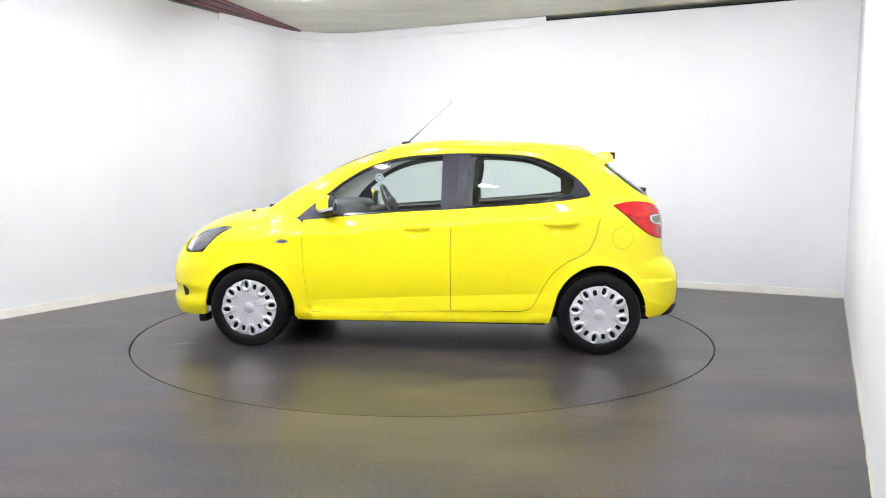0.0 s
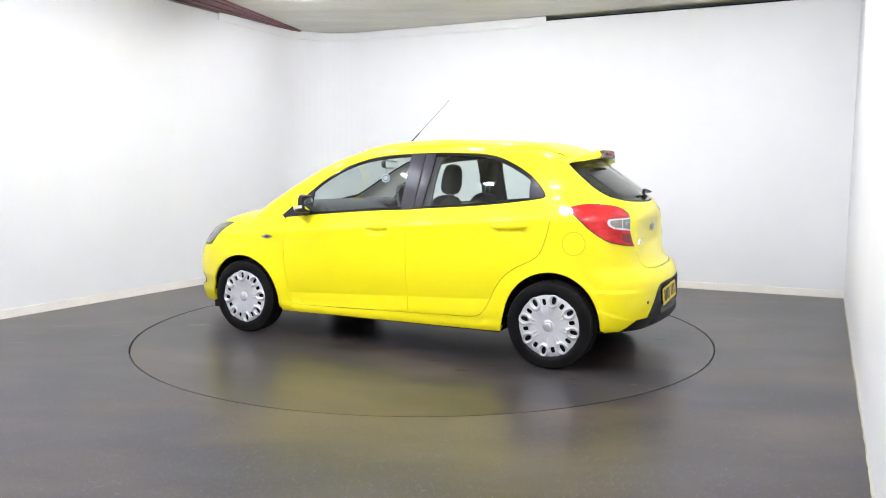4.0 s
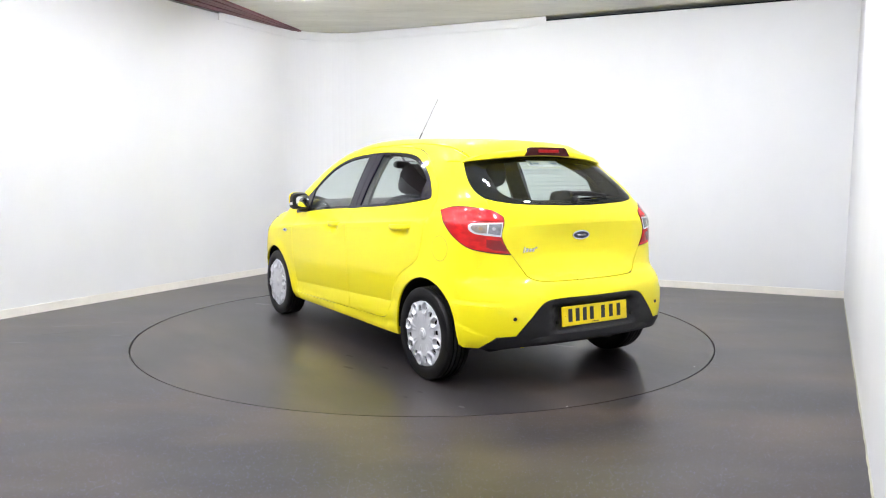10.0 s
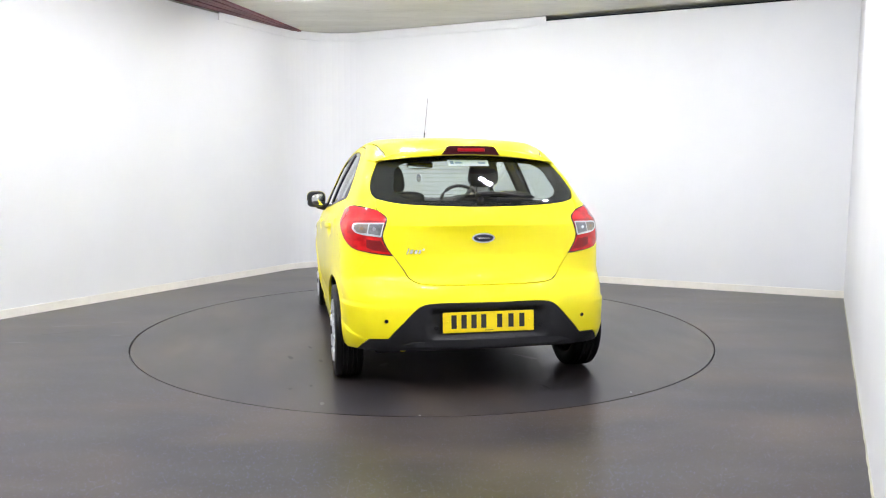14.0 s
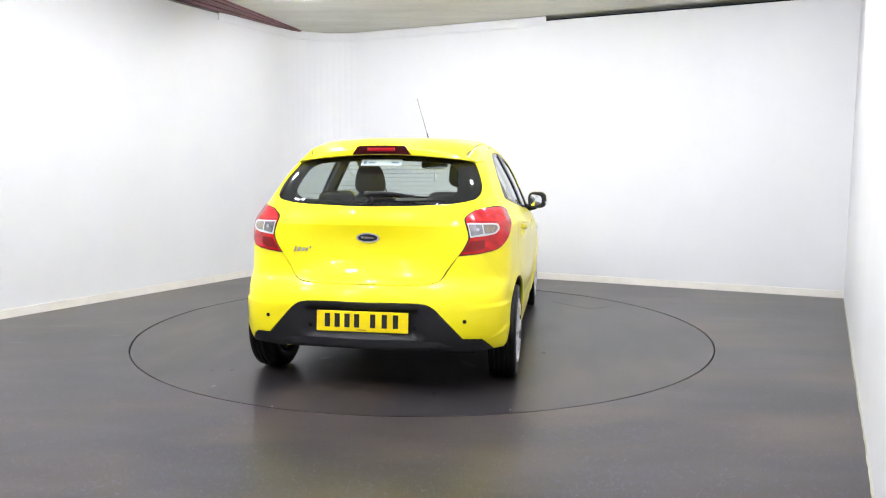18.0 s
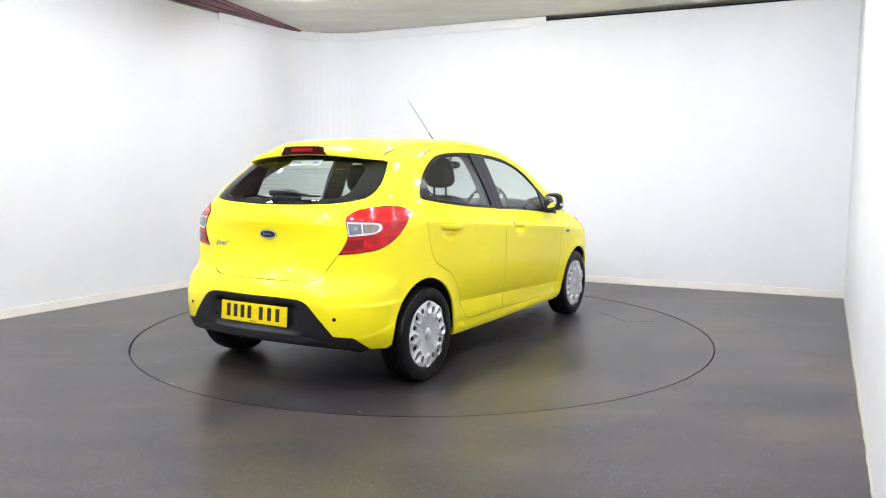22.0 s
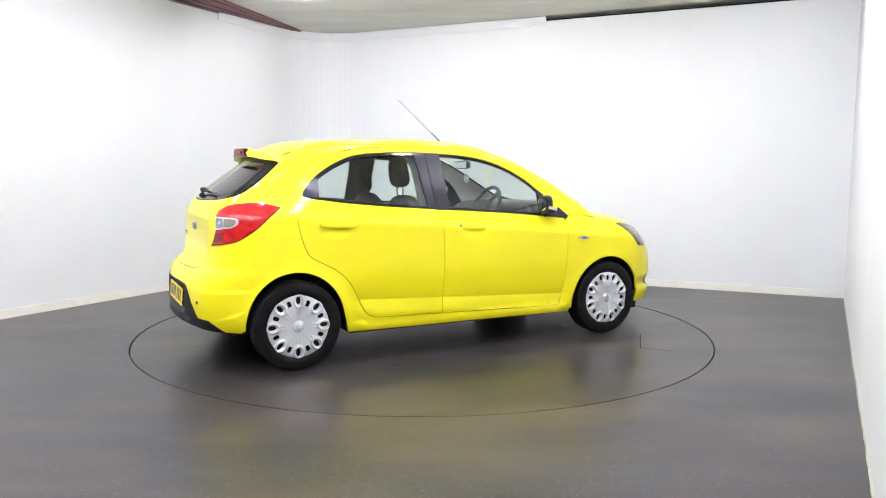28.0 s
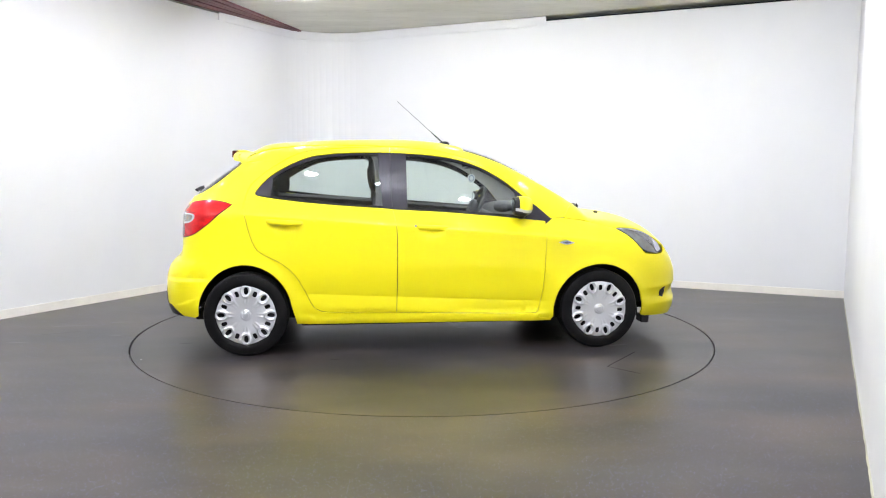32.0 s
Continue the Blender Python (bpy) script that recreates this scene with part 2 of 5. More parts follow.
def window_glass(name, tint, gloss=0.075):
    a = Mat(name)
    tr = a.node("ShaderNodeBsdfTransparent", Color=rgb(*tint))
    gl = a.node("ShaderNodeBsdfGlossy", Color=rgb(1, 1, 1), Roughness=0.02)
    lw = a.node("ShaderNodeLayerWeight", Blend=0.5)
    fac = a.math("ADD", a.math("MULTIPLY", a.math("POWER", lw.outputs["Facing"], 5.0), 0.9), gloss)
    mx = a.node("ShaderNodeMixShader", Fac=fac)
    a.t.links.new(tr.outputs[0], mx.inputs[1])
    a.t.links.new(gl.outputs[0], mx.inputs[2])
    a.t.links.new(mx.outputs[0], a.out.inputs[0])
    return a.m


def red_lens():
    a = Mat("red_lamp_lens")
    n = a.noise(14.0, 2, (1, 1, 2))
    col = a.mix(a.ramp(n, [(0.35, 0.0), (0.65, 1.0)]), rgb(0.62, 0.005, 0.007), rgb(0.36, 0.001, 0.002))
    v = a.node("ShaderNodeTexVoronoi", Vector=a.coord((1, 1, 1)), Scale=110.0)
    a.set(Base_Color=col, Roughness=0.25, Specular_IOR_Level=0.2, Coat_Weight=0.7, Coat_Roughness=0.02)
    a.bump(v.outputs["Distance"], 0.02, 0.001)
    return a.m


def tyre_rubber():
    """Black rubber with brown road dust that lies thicker in patches."""
    a = Mat("tyre_rubber")
    dust = a.ramp(a.noise(7.0, 5, rough=0.6), [(0.42, 0.0), (0.72, 1.0)])
    fine = a.noise(140.0, 3)
    col = a.mix(a.math("MULTIPLY", dust, 0.16), rgb(0.0045, 0.0044, 0.0048), rgb(0.050, 0.043, 0.036))
    a.set(Base_Color=a.mix(a.math("MULTIPLY", fine, 0.3), col, rgb(0.008, 0.008, 0.008)), Roughness=0.38, Specular_IOR_Level=0.16)
    a.bump(fine, 0.15, 0.001)
    return a.m


PAINT = car_paint()
SIDE_GLASS = window_glass("side_window_glass", (0.84, 0.91, 0.885))
REAR_GLASS = window_glass("rear_window_glass", (0.74, 0.80, 0.77), 0.045)
SCREEN_GLASS = window_glass("windscreen_glass", (0.80, 0.85, 0.83))
RED = red_lens()
DEEP_RED = plain("deep_red_lens", (0.20, 0.002, 0.004), 0.2, scale=120, spread=0.3, Coat_Weight=0.6, Specular_IOR_Level=0.2)
CLEAR = plain("silvered_lamp_reflector", (0.24, 0.243, 0.255), 0.22, 0.45, scale=45, spread=0.7, Coat_Weight=1.0)
TRIM = plain("black_satin_trim", (0.016, 0.0145, 0.022), 0.27, grain=0.05, scale=120, spread=0.15, Specular_IOR_Level=0.3)
GLOSS_BLACK = plain("gloss_black_trim", (0.014, 0.014, 0.015), 0.10, scale=60, spread=0.1, Specular_IOR_Level=0.3)
PLASTIC = plain("grained_black_plastic", (0.012, 0.012, 0.0135), 0.5, grain=0.35, scale=220, spread=0.15, Specular_IOR_Level=0.3)
RUBBER = tyre_rubber()
SILVER = plain("silver_wheel_paint", (0.60, 0.605, 0.62), 0.33, 0.35, scale=160, spread=0.05, Coat_Weight=0.4)
CHROME = plain("chrome", (0.62, 0.63, 0.65), 0.18, 0.9, scale=80, spread=0.05)
BLUE = plain("dark_blue_enamel", (0.004, 0.006, 0.018), 0.3, scale=80, spread=0.1)
UNDER = plain("underbody_black", (0.007, 0.007, 0.007), 0.8, grain=0.4, scale=30, spread=0.4)
SEAT_CLOTH = plain("charcoal_seat_cloth", (0.042, 0.042, 0.045), 0.9, grain=0.5, scale=140, spread=0.25)
CABIN = plain("dark_cabin_plastic", (0.055, 0.055, 0.057), 0.6, grain=0.3, scale=120, spread=0.15)
LINER = plain("pale_headlining", (0.62, 0.61, 0.58), 0.9, grain=0.3, scale=200, spread=0.06)
PLATE = plain("yellow_plate_film", (0.86, 0.66, 0.0), 0.35, scale=200, spread=0.03)
INK = plain("black_plate_ink", (0.012, 0.012, 0.012), 0.4)
PAPER = plain("white_sticker", (0.80, 0.82, 0.84), 0.5, scale=80, spread=0.03)
STICKER_INK = plain("blue_grey_sticker_print", (0.25, 0.33, 0.45), 0.5)
FRIT = plain("black_printed_glass_edge", (0.005, 0.005, 0.006), 0.6, spread=0.05, Specular_IOR_Level=0.08)
# body yellow darkened: the shade in the fuel flap's gap, put into the colour
JOINT = plain("shaded_panel_joint", (0.34, 0.27, 0.012), 0.7)
LAMP_GREY = plain("grey_lamp_rim", (0.52, 0.52, 0.53), 0.3, scale=80, spread=0.1, Coat_Weight=1.0)
MIRROR = plain("mirror_glass", (0.85, 0.86, 0.87), 0.02, 1.0, spread=0.01)
HEAD_PALE = plain("pale_headlamp_front", (0.50, 0.51, 0.53), 0.2, 0.3, scale=40, spread=0.3, Coat_Weight=1.0, Coat_Roughness=0.03)
AMBER = plain("clear_amber_lens", (0.21, 0.175, 0.145), 0.15, scale=45, spread=0.6, Coat_Weight=1.0)
AMBER_BULB = plain("amber_bulb", (0.26, 0.17, 0.10), 0.2, scale=90, spread=0.1, Coat_Weight=1.0)
HEAD_DARK = plain("smoked_headlamp_inside", (0.13, 0.133, 0.14), 0.25, 0.4, scale=30, spread=0.5, Coat_Weight=1.0, Coat_Roughness=0.03)


# ---- the body's form: one smooth surface, on which every panel is cut ----
def smoothstep(a, b, x):
    t = np.clip((x - a) / (b - a), 0, 1)
    return t * t * (3 - 2 * t)


class Curve:
    """A monotone cubic through (x, y) pairs."""

    def __init__(self, *pairs):
        self.x, self.y = np.array(sorted(pairs), float).T
        h, d = np.diff(self.x), np.diff(self.y) / np.diff(self.x)
        m = np.zeros_like(self.x)
        m[0], m[-1] = d[0], d[-1]
        for i in range(1, len(m) - 1):
            if d[i - 1] * d[i] > 0:
                w1, w2 = 2 * h[i] + h[i - 1], h[i] + 2 * h[i - 1]
                m[i] = (w1 + w2) / (w1 / d[i - 1] + w2 / d[i])
        self.m, self.h = m, h

    def __call__(self, x):
        x = np.clip(x, self.x[0], self.x[-1])
        i = np.clip(np.searchsorted(self.x, x) - 1, 0, len(self.h) - 1)
        h = self.h[i]
        t = (x - self.x[i]) / h
        return (self.y[i] * (1 + 2 * t) * (1 - t) ** 2 + self.m[i] * h * t * (1 - t) ** 2
                + self.y[i + 1] * t * t * (3 - 2 * t) + self.m[i + 1] * h * t * t * (t - 1))


SECTION = Curve((0.0, 0.70), (0.18, 0.775), (0.23, 0.80), (0.30, 0.822), (0.38, 0.832), (0.48, 0.838), (0.62, 0.845), (0.76, 0.845), (0.86, 0.838),
                (0.90, 0.822), (0.95, 0.803), (1.0, 0.782), (1.1, 0.742), (1.2, 0.698), (1.3, 0.650), (1.4, 0.598), (1.5, 0.535), (1.6, 0.45))
PROFILE = Curve((2.3, 0.40), (2.05, 0.66), (1.97, 0.765), (1.87, 0.842), (1.75, 0.888), (1.63, 0.922), (1.49, 0.953), (1.34, 0.973), (1.22, 0.995), (1.10, 1.09), (0.94, 1.19),
                (0.782, 1.277), (0.517, 1.399), (0.264, 1.472), (0.035, 1.503), (-0.258, 1.513), (-0.585, 1.505), (-0.945, 1.487), (-1.3, 1.453), (-1.6, 1.415))
CROWN = Curve((2.2, 0.16), (1.4, 0.13), (1.0, 0.17), (0.4, 0.13), (-0.3, 0.085), (-1.4, 0.10))
REAR = Curve((0.0, -1.60), (0.16, -1.74), (0.22, -1.83), (0.28, -1.876), (0.36, -1.890), (0.50, -1.888), (0.57, -1.876), (0.62, -1.845), (0.66, -1.795), (0.72, -1.772), (0.80, -1.764), (0.90, -1.758),
             (0.97, -1.748), (1.03, -1.718), (1.09, -1.675), (1.2, -1.545), (1.33, -1.372), (1.40, -1.29), (1.55, -1.12))
REAR_BOW = Curve((0.2, 0.30), (0.44, 0.218), (0.62, 0.23), (0.75, 0.20), (1.0, 0.20), (1.15, 0.21), (1.3, 0.26))
FRONT = Curve((0.0, 1.88), (0.12, 1.98), (0.18, 2.022), (0.24, 2.050), (0.30, 2.058), (0.40, 2.058), (0.5, 2.058), (0.6, 2.043), (0.70, 2.01), (0.80, 1.96), (1.0, 1.8))
REAR_TAPER = Curve((0.3, 0.06), (0.8, 0.066), (0.95, 0.072), (1.04, 0.095), (1.11, 0.132), (1.19, 0.138), (1.25, 0.128), (1.33, 0.112), (1.4, 0.110))
HUB_F, HUB_R, AXLE_Z = 1.245, -1.245, 0.286


def half_width(x, z):
    fade = smoothstep(0.5, 0.8, z) * (1 - smoothstep(1.1, 1.42, z))
    zz = z + 0.075 * x * fade
    w = SECTION(zz)
    w = w - REAR_TAPER(z) * np.maximum(0, -x - 0.6) ** 2 - 0.10 * np.maximum(0, x - 1.0) ** 2
    # shoulder crease: a ledge that ends in a crisp edge
    d = zz - 0.880
    w = w + 0.017 * np.where(d < 0, np.exp(np.minimum(d, 0) / 0.055), np.exp(-np.maximum(d, 0) / 0.016)) * (1 - smoothstep(0.95, 1.25, x)) * (1 - smoothstep(-1.2, -1.5, x))
    # lower crease of the doors, rising to the rear: hollow above it, flared below
    between = smoothstep(-1.0, -0.8, x) * (1 - smoothstep(0.78, 0.95, x))
    g = z - (0.388 - 0.046 * x)
    w = w - between * 0.014 * np.where(g > 0, np.exp(-np.maximum(g, 0) / 0.075), np.maximum(0, 1 + np.minimum(g, 0) / 0.090)) * smoothstep(0.2, 0.26, z)
    w = w + between * 0.016 * (1 - smoothstep(0.245, 0.285, z))
    # wheel arch lips
    for hx, rx in ((HUB_F, 1.0), (HUB_R, 0.93)):
        r = np.hypot((x - hx) / rx, z - 0.275)
        w = w + 0.012 * np.exp(-((r - 0.345) / 0.045) ** 2) * smoothstep(0.1, 0.3, z)
    # scoops behind the door handles
    for cx, cz in ((0.030, 0.863), (-0.980, 0.895)):
        w = w - 0.030 * np.exp(-(((x - cx) / 0.076) ** 2 + ((z - cz + 0.002) / 0.034) ** 2) ** 1.5)
    # step of the rear bumper flank
    w = w + 0.012 * smoothstep(-1.47, -1.60, x) * (1 - smoothstep(0.512, 0.536, z))
    fold = 0.395 + 0.36 * (np.maximum(x, -1.75) + 1.59)
    w = w + 0.006 * smoothstep(-1.52, -1.60, x) * (1 - smoothstep(fold - 0.010, fold + 0.010, z))
    return w


def soft_max(a, b, k):
    h = np.maximum(k - np.abs(a - b), 0)
    return np.maximum(a, b) + h * h / (4 * k)


def form(p):
    x, y, z = p[:, 0], np.abs(p[:, 1]), p[:, 2]
    side = y - half_width(x, z)
    top = z - (PROFILE(x) - CROWN(x) * y * y)
    dip = 0.045 * (1 - smoothstep(0.27, 0.36, y)) * smoothstep(0.335, 0.38, z) * (1 - smoothstep(0.485, 0.53, z))
    lip = z - 0.962
    ledge = 0.004 * np.where(lip < 0, np.exp(np.minimum(lip, 0) / 0.06), np.exp(-np.maximum(lip, 0) / 0.012)) * (1 - smoothstep(0.5, 0.6, y))
    flat = 0.042 * np.maximum(0, 1 - (y / 0.46) ** 2) * smoothstep(0.65, 0.80, z) * (1 - smoothstep(0.86, 1.05, z))
    rear = REAR(z) - ledge + flat + REAR_BOW(z) * y * y + dip - x
    dent = 0.036 * smoothstep(0.315, 0.352, z) * (1 - smoothstep(0.375, 0.435, z)) * smoothstep(0.30, 0.5, y)
    nose = x - (FRONT(z) - 0.42 * y * y - dent)
    f = soft_max(side, top, 0.11)
    f = soft_max(f, rear, 0.20 - 0.08 * smoothstep(1.02, 1.22, z))
    return soft_max(f, nose, 0.30)


def cast(o, d, far=2.3):
    """Where rays from inside leave the body."""
    lo = np.zeros(len(o))
    hi = np.full(len(o), far)
    found = np.zeros(len(o), bool)
    for s in np.linspace(0, far, 60)[1:]:
        out = form(o + d * s) > 0
        hi = np.where(out & ~found, s, hi)
        lo = np.where(~out & ~found, s, lo)
        found |= out
    for _ in range(22):
        m = (lo + hi) / 2
        out = form(o + d * m[:, None]) > 0
        hi, lo = np.where(out, m, hi), np.where(out, lo, m)
    return o + d * lo[:, None]


def form_normal(p):
    e = 0.002
    g = np.stack([form(p + np.eye(3)[i] * e) - form(p - np.eye(3)[i] * e) for i in range(3)], 1)
    return g / np.linalg.norm(g, axis=1)[:, None]


def chart_rays(chart, uv):
    u, v = uv[:, 0], uv[:, 1]
    zero = np.zeros_like(u)
    if chart in ("L", "R"):
        s = 1.0 if chart == "L" else -1.0
        return np.stack([u, zero, v], 1), np.stack([zero, zero + s, zero], 1)
    if chart == "rear":
        a = u / 0.8
        return np.stack([zero - 0.9, zero, v], 1), np.stack([-np.cos(a), np.sin(a), zero], 1)
    if chart == "front":
        a = u / 0.8
        return np.stack([zero + 1.15, zero, v], 1), np.stack([np.cos(a), np.sin(a), zero], 1)
    a = v / 0.8
    return np.stack([u, zero, zero + 0.55], 1), np.stack([zero, np.sin(a), np.cos(a)], 1)


def chart_uv(chart, p):
    x, y, z = p.T
    if chart in ("L", "R"):
        return np.stack([x, z], 1)
    if chart == "rear":
        return np.stack([np.arctan2(y, -0.9 - x) * 0.8, z], 1)
    if chart == "front":
        return np.stack([np.arctan2(y, x - 1.15) * 0.8, z], 1)
    return np.stack([x, np.arctan2(y, z - 0.55) * 0.8], 1)


def on_body(spec, sign=1):
    """Points named on the body: s x,z on the flank, r y,z from behind, f y,z from the front, t x,y from above; ! marks a sharp corner."""
    kind, pts, sharp = "s", [], []
    for w in spec.split():
        if w in "srft":
            kind = w
            continue
        a, b = (float(q) for q in w.rstrip("!").split(","))
        o, d = {"s": ((a, 0, b), (0, 1, 0)), "r": ((-0.9, a, b), (-1, 0, 0)), "f": ((1.1, a, b), (1, 0, 0)), "t": ((a, b, 0.5), (0, 0, 1))}[kind]
        pts.append((o, d))
        sharp.append(w.endswith("!"))
    p = cast(np.array([q[0] for q in pts], float), np.array([q[1] for q in pts], float))
    p[:, 1] *= sign
    return p, sharp


def spline(uv, sharp, step):
    """A closed smooth curve through the points, with corners where sharp."""
    n, out = len(uv), []
    for i in range(n):
        p0, p1, p2, p3 = uv[i - 1], uv[i], uv[(i + 1) % n], uv[(i + 2) % n]
        d = np.linalg.norm(p2 - p1)
        t1 = (p2 - p1) if sharp[i] else (p2 - p0) * d / (np.linalg.norm(p1 - p0) + d)
        t2 = (p2 - p1) if sharp[(i + 1) % n] else (p3 - p1) * d / (np.linalg.norm(p3 - p2) + d)
        k = max(1, int(round(d / step)))
        s = (np.arange(k) / k)[:, None]
        out.append(p1 * (1 + 2 * s) * (1 - s) ** 2 + t1 * s * (1 - s) ** 2 + p2 * s * s * (3 - 2 * s) + t2 * s * s * (s - 1))
    return np.concatenate(out)


def dense(spec, step=0.010):
    """An open smooth line through flank points x,z: many points, for an edge that two panels share."""
    p = np.array([[float(q) for q in w.split(",")] for w in spec.split()])
    out = []
    for i in range(len(p) - 1):
        p0, p1, p2, p3 = p[max(i - 1, 0)], p[i], p[i + 1], p[min(i + 2, len(p) - 1)]
        d = np.linalg.norm(p2 - p1)
        t1 = (p2 - p0) * d / (np.linalg.norm(p1 - p0) + d)
        t2 = (p3 - p1) * d / (np.linalg.norm(p3 - p2) + d)
        k = max(1, int(round(d / step)))
        s = (np.arange(k) / k)[:, None]
        out.append(p1 * (1 + 2 * s) * (1 - s) ** 2 + t1 * s * (1 - s) ** 2 + p2 * s * s * (3 - 2 * s) + t2 * s * s * (s - 1))
    return np.concatenate(out + [p[-1:]])


def words(p):
    return " ".join("%.4f,%.4f" % tuple(q) for q in p)


def area(c):
    x, y = c.T
    return 0.5 * np.sum(x * np.roll(y, -1) - np.roll(x, -1) * y)


def shrink(c, d):
    t = np.roll(c, -1, 0) - np.roll(c, 1, 0)
    t /= np.linalg.norm(t, axis=1)[:, None] + 1e-12
    return c + np.stack([-t[:, 1], t[:, 0]], 1) * d


def inside(c, q):
    x, y = q[:, 0][:, None], q[:, 1][:, None]
    ax, ay = c.T
    bx, by = np.roll(c, -1, 0).T
    hit = ((ay > y) != (by > y)) & (x < (bx - ax) * (y - ay) / (by - ay + 1e-15) + ax)
    return hit.sum(1) % 2 == 1


def crease_points(chart):
    """Rows of points along the creases, so that the mesh keeps them crisp."""
    rows = []
    if chart in ("L", "R"):
        for d in (-0.030, -0.014, -0.004, 0.004, 0.014, 0.030):
            x = np.arange(-1.0, 0.95, 0.018)
            rows.append(np.stack([x, 0.388 - 0.046 * x + d], 1))
            x = np.arange(-1.30, 1.20, 0.018)
            rows.append(np.stack([x, 0.880 - 0.075 * x + d], 1))
        for cx, cz in ((0.030, 0.861), (-0.980, 0.893)):
            gx, gz = np.meshgrid(np.arange(-0.11, 0.111, 0.0125), np.arange(-0.050, 0.051, 0.0085))
            rows.append(np.stack([gx.ravel() + cx, gz.ravel() + cz], 1))
    if chart == "rear":
        for d in (-0.030, -0.012, -0.003, 0.003, 0.010, 0.020):
            u = np.arange(-0.56, 0.56, 0.018)
            rows.append(np.stack([u, np.full_like(u, 0.962 + d)], 1))
        for d in (-0.028, -0.014, -0.004, 0.006, 0.016, 0.030):
            u = np.arange(0.50, 0.80, 0.018)
            for k in (1, -1):
                rows.append(np.stack([k * u, np.full_like(u, 0.524 + d)], 1))
                rows.append(np.stack([k * u, 0.34 + 0.32 * (u - 0.5) + d], 1))
    return np.concatenate(rows) if rows else np.zeros((0, 2))


def fill(c, h, holes=(), extra=None):
    """Triangles over a closed outline c (anticlockwise), with holes: points and faces; the outline's points come first."""
    from mathutils.geometry import delaunay_2d_cdt
    lo, hi = c.min(0), c.max(0)
    gx, gy = np.arange(lo[0] + h / 2, hi[0], h), np.arange(lo[1] + h / 2, hi[1], h * 0.87)
    grid = np.array([(x + (h / 2 if j % 2 else 0), y) for j, y in enumerate(gy) for x in gx]).reshape(-1, 2)
    loops = [c, *holes]
    if extra is not None and len(extra):
        extra = extra[inside(c, extra)]
        if len(extra) and len(grid):
            grid = grid[np.min(np.linalg.norm(grid[:, None] - extra[None], axis=2), axis=1) > 0.013]
            extra = extra[np.min(np.linalg.norm(extra[:, None] - c[None], axis=2), axis=1) > 0.006]
    if len(grid):
        grid = grid[inside(c, grid)]
        for q in loops:
            if len(grid):
                dist = np.min(np.linalg.norm(grid[:, None] - q[None], axis=2), axis=1)
                grid = grid[(dist > 0.55 * h) & (True if q is c else ~inside(q, grid))]
    pts, edges = np.concatenate([*loops, grid] + ([extra] if extra is not None else [])), []
    k = 0
    for q in loops:
        edges += [(k + i, k + (i + 1) % len(q)) for i in range(len(q))]
        k += len(q)
    v, _, faces, *_ = delaunay_2d_cdt([Vector(p) for p in pts], edges, [], 0, 1e-7)
    v = np.array([tuple(p) for p in v])
    faces = np.array([f[:] for f in faces if len(f) == 3])
    mid = v[faces].mean(1)
    keep = inside(c, mid)
    for q in holes:
        keep &= ~inside(q, mid)
    return v, faces[keep]


def body_mesh(name, verts, normals, faces, rim, depth, mat, parent, label):
    """Links a patch with true normals and an edge folded inward by depth."""
    n = len(verts)
    verts, normals, faces = list(verts), list(normals), [tuple(f) for f in faces]
    if depth:
        k = len(rim)
        base = len(verts)
        for i in range(k):
            a, b = verts[rim[i - 1]], verts[rim[(i + 1) % k]]
            out = np.cross(b - a, normals[rim[i]])
            out = out / (np.linalg.norm(out) + 1e-12)
            verts += [verts[rim[i]], verts[rim[i]] - normals[rim[i]] * depth]
            normals += [out, out]
        for i in range(k):
            a, b = base + 2 * i, base + 2 * ((i + 1) % k)
            faces.append((a, a + 1, b + 1, b))
    me = bpy.data.meshes.new(name)
    me.from_pydata([tuple(v) for v in verts], [], faces)
    me.materials.append(mat)
    me.polygons.foreach_set("use_smooth", [True] * len(me.polygons))
    me.normals_split_custom_set_from_vertices([tuple(q) for q in normals])
    ob = new(name, me)
    ob.parent = parent
    return tagged(ob, label)


def panel(name, spec, chart, mat, parent, sign=1, mirror=False, off=0.0, gap=0.0, depth=0.014, h=0.035, label="", inward=False):
    """A panel cut from the body's form along an outline. mirror: spec is the left half, from the centre line to the centre line."""
    p, sharp = on_body(spec, sign)
    if mirror:
        q = p[::-1].copy()
        q[:, 1] *= -1
        keep = [i for i in range(len(q)) if abs(q[i, 1]) > 1e-6]
        p = np.concatenate([p, q[keep]])
        sharp = sharp + [sharp[::-1][i] for i in keep]
    uv = chart_uv(chart, p)
    c = spline(uv, sharp, min(0.02, h * 0.7))
    if area(c) < 0:
        c = c[::-1]
    if gap:
        c = shrink(c, gap)
    v, faces = fill(c, h, (), crease_points(chart) if h >= 0.03 and mat is PAINT else None)
    pos = cast(*chart_rays(chart, v))
    nor = form_normal(pos)
    pos = pos + nor * off
    f = np.array(faces)
    fn = np.cross(pos[f[:, 1]] - pos[f[:, 0]], pos[f[:, 2]] - pos[f[:, 0]])
    turn = (np.einsum("ij,ij->i", fn, nor[f[:, 0]]) < 0) != inward
    f[turn] = f[turn][:, ::-1]
    if inward:
        nor = -nor
    rim = list(range(len(c)))
    if np.median(np.where(turn, -1, 1)) < 0:
        rim = rim[::-1]
    return body_mesh(name, pos, nor, f, rim, depth, mat, parent, label)

# ---- the car ----
car = tagged(new("car"), "bright yellow five-door hatchback parked on the turntable", "car")


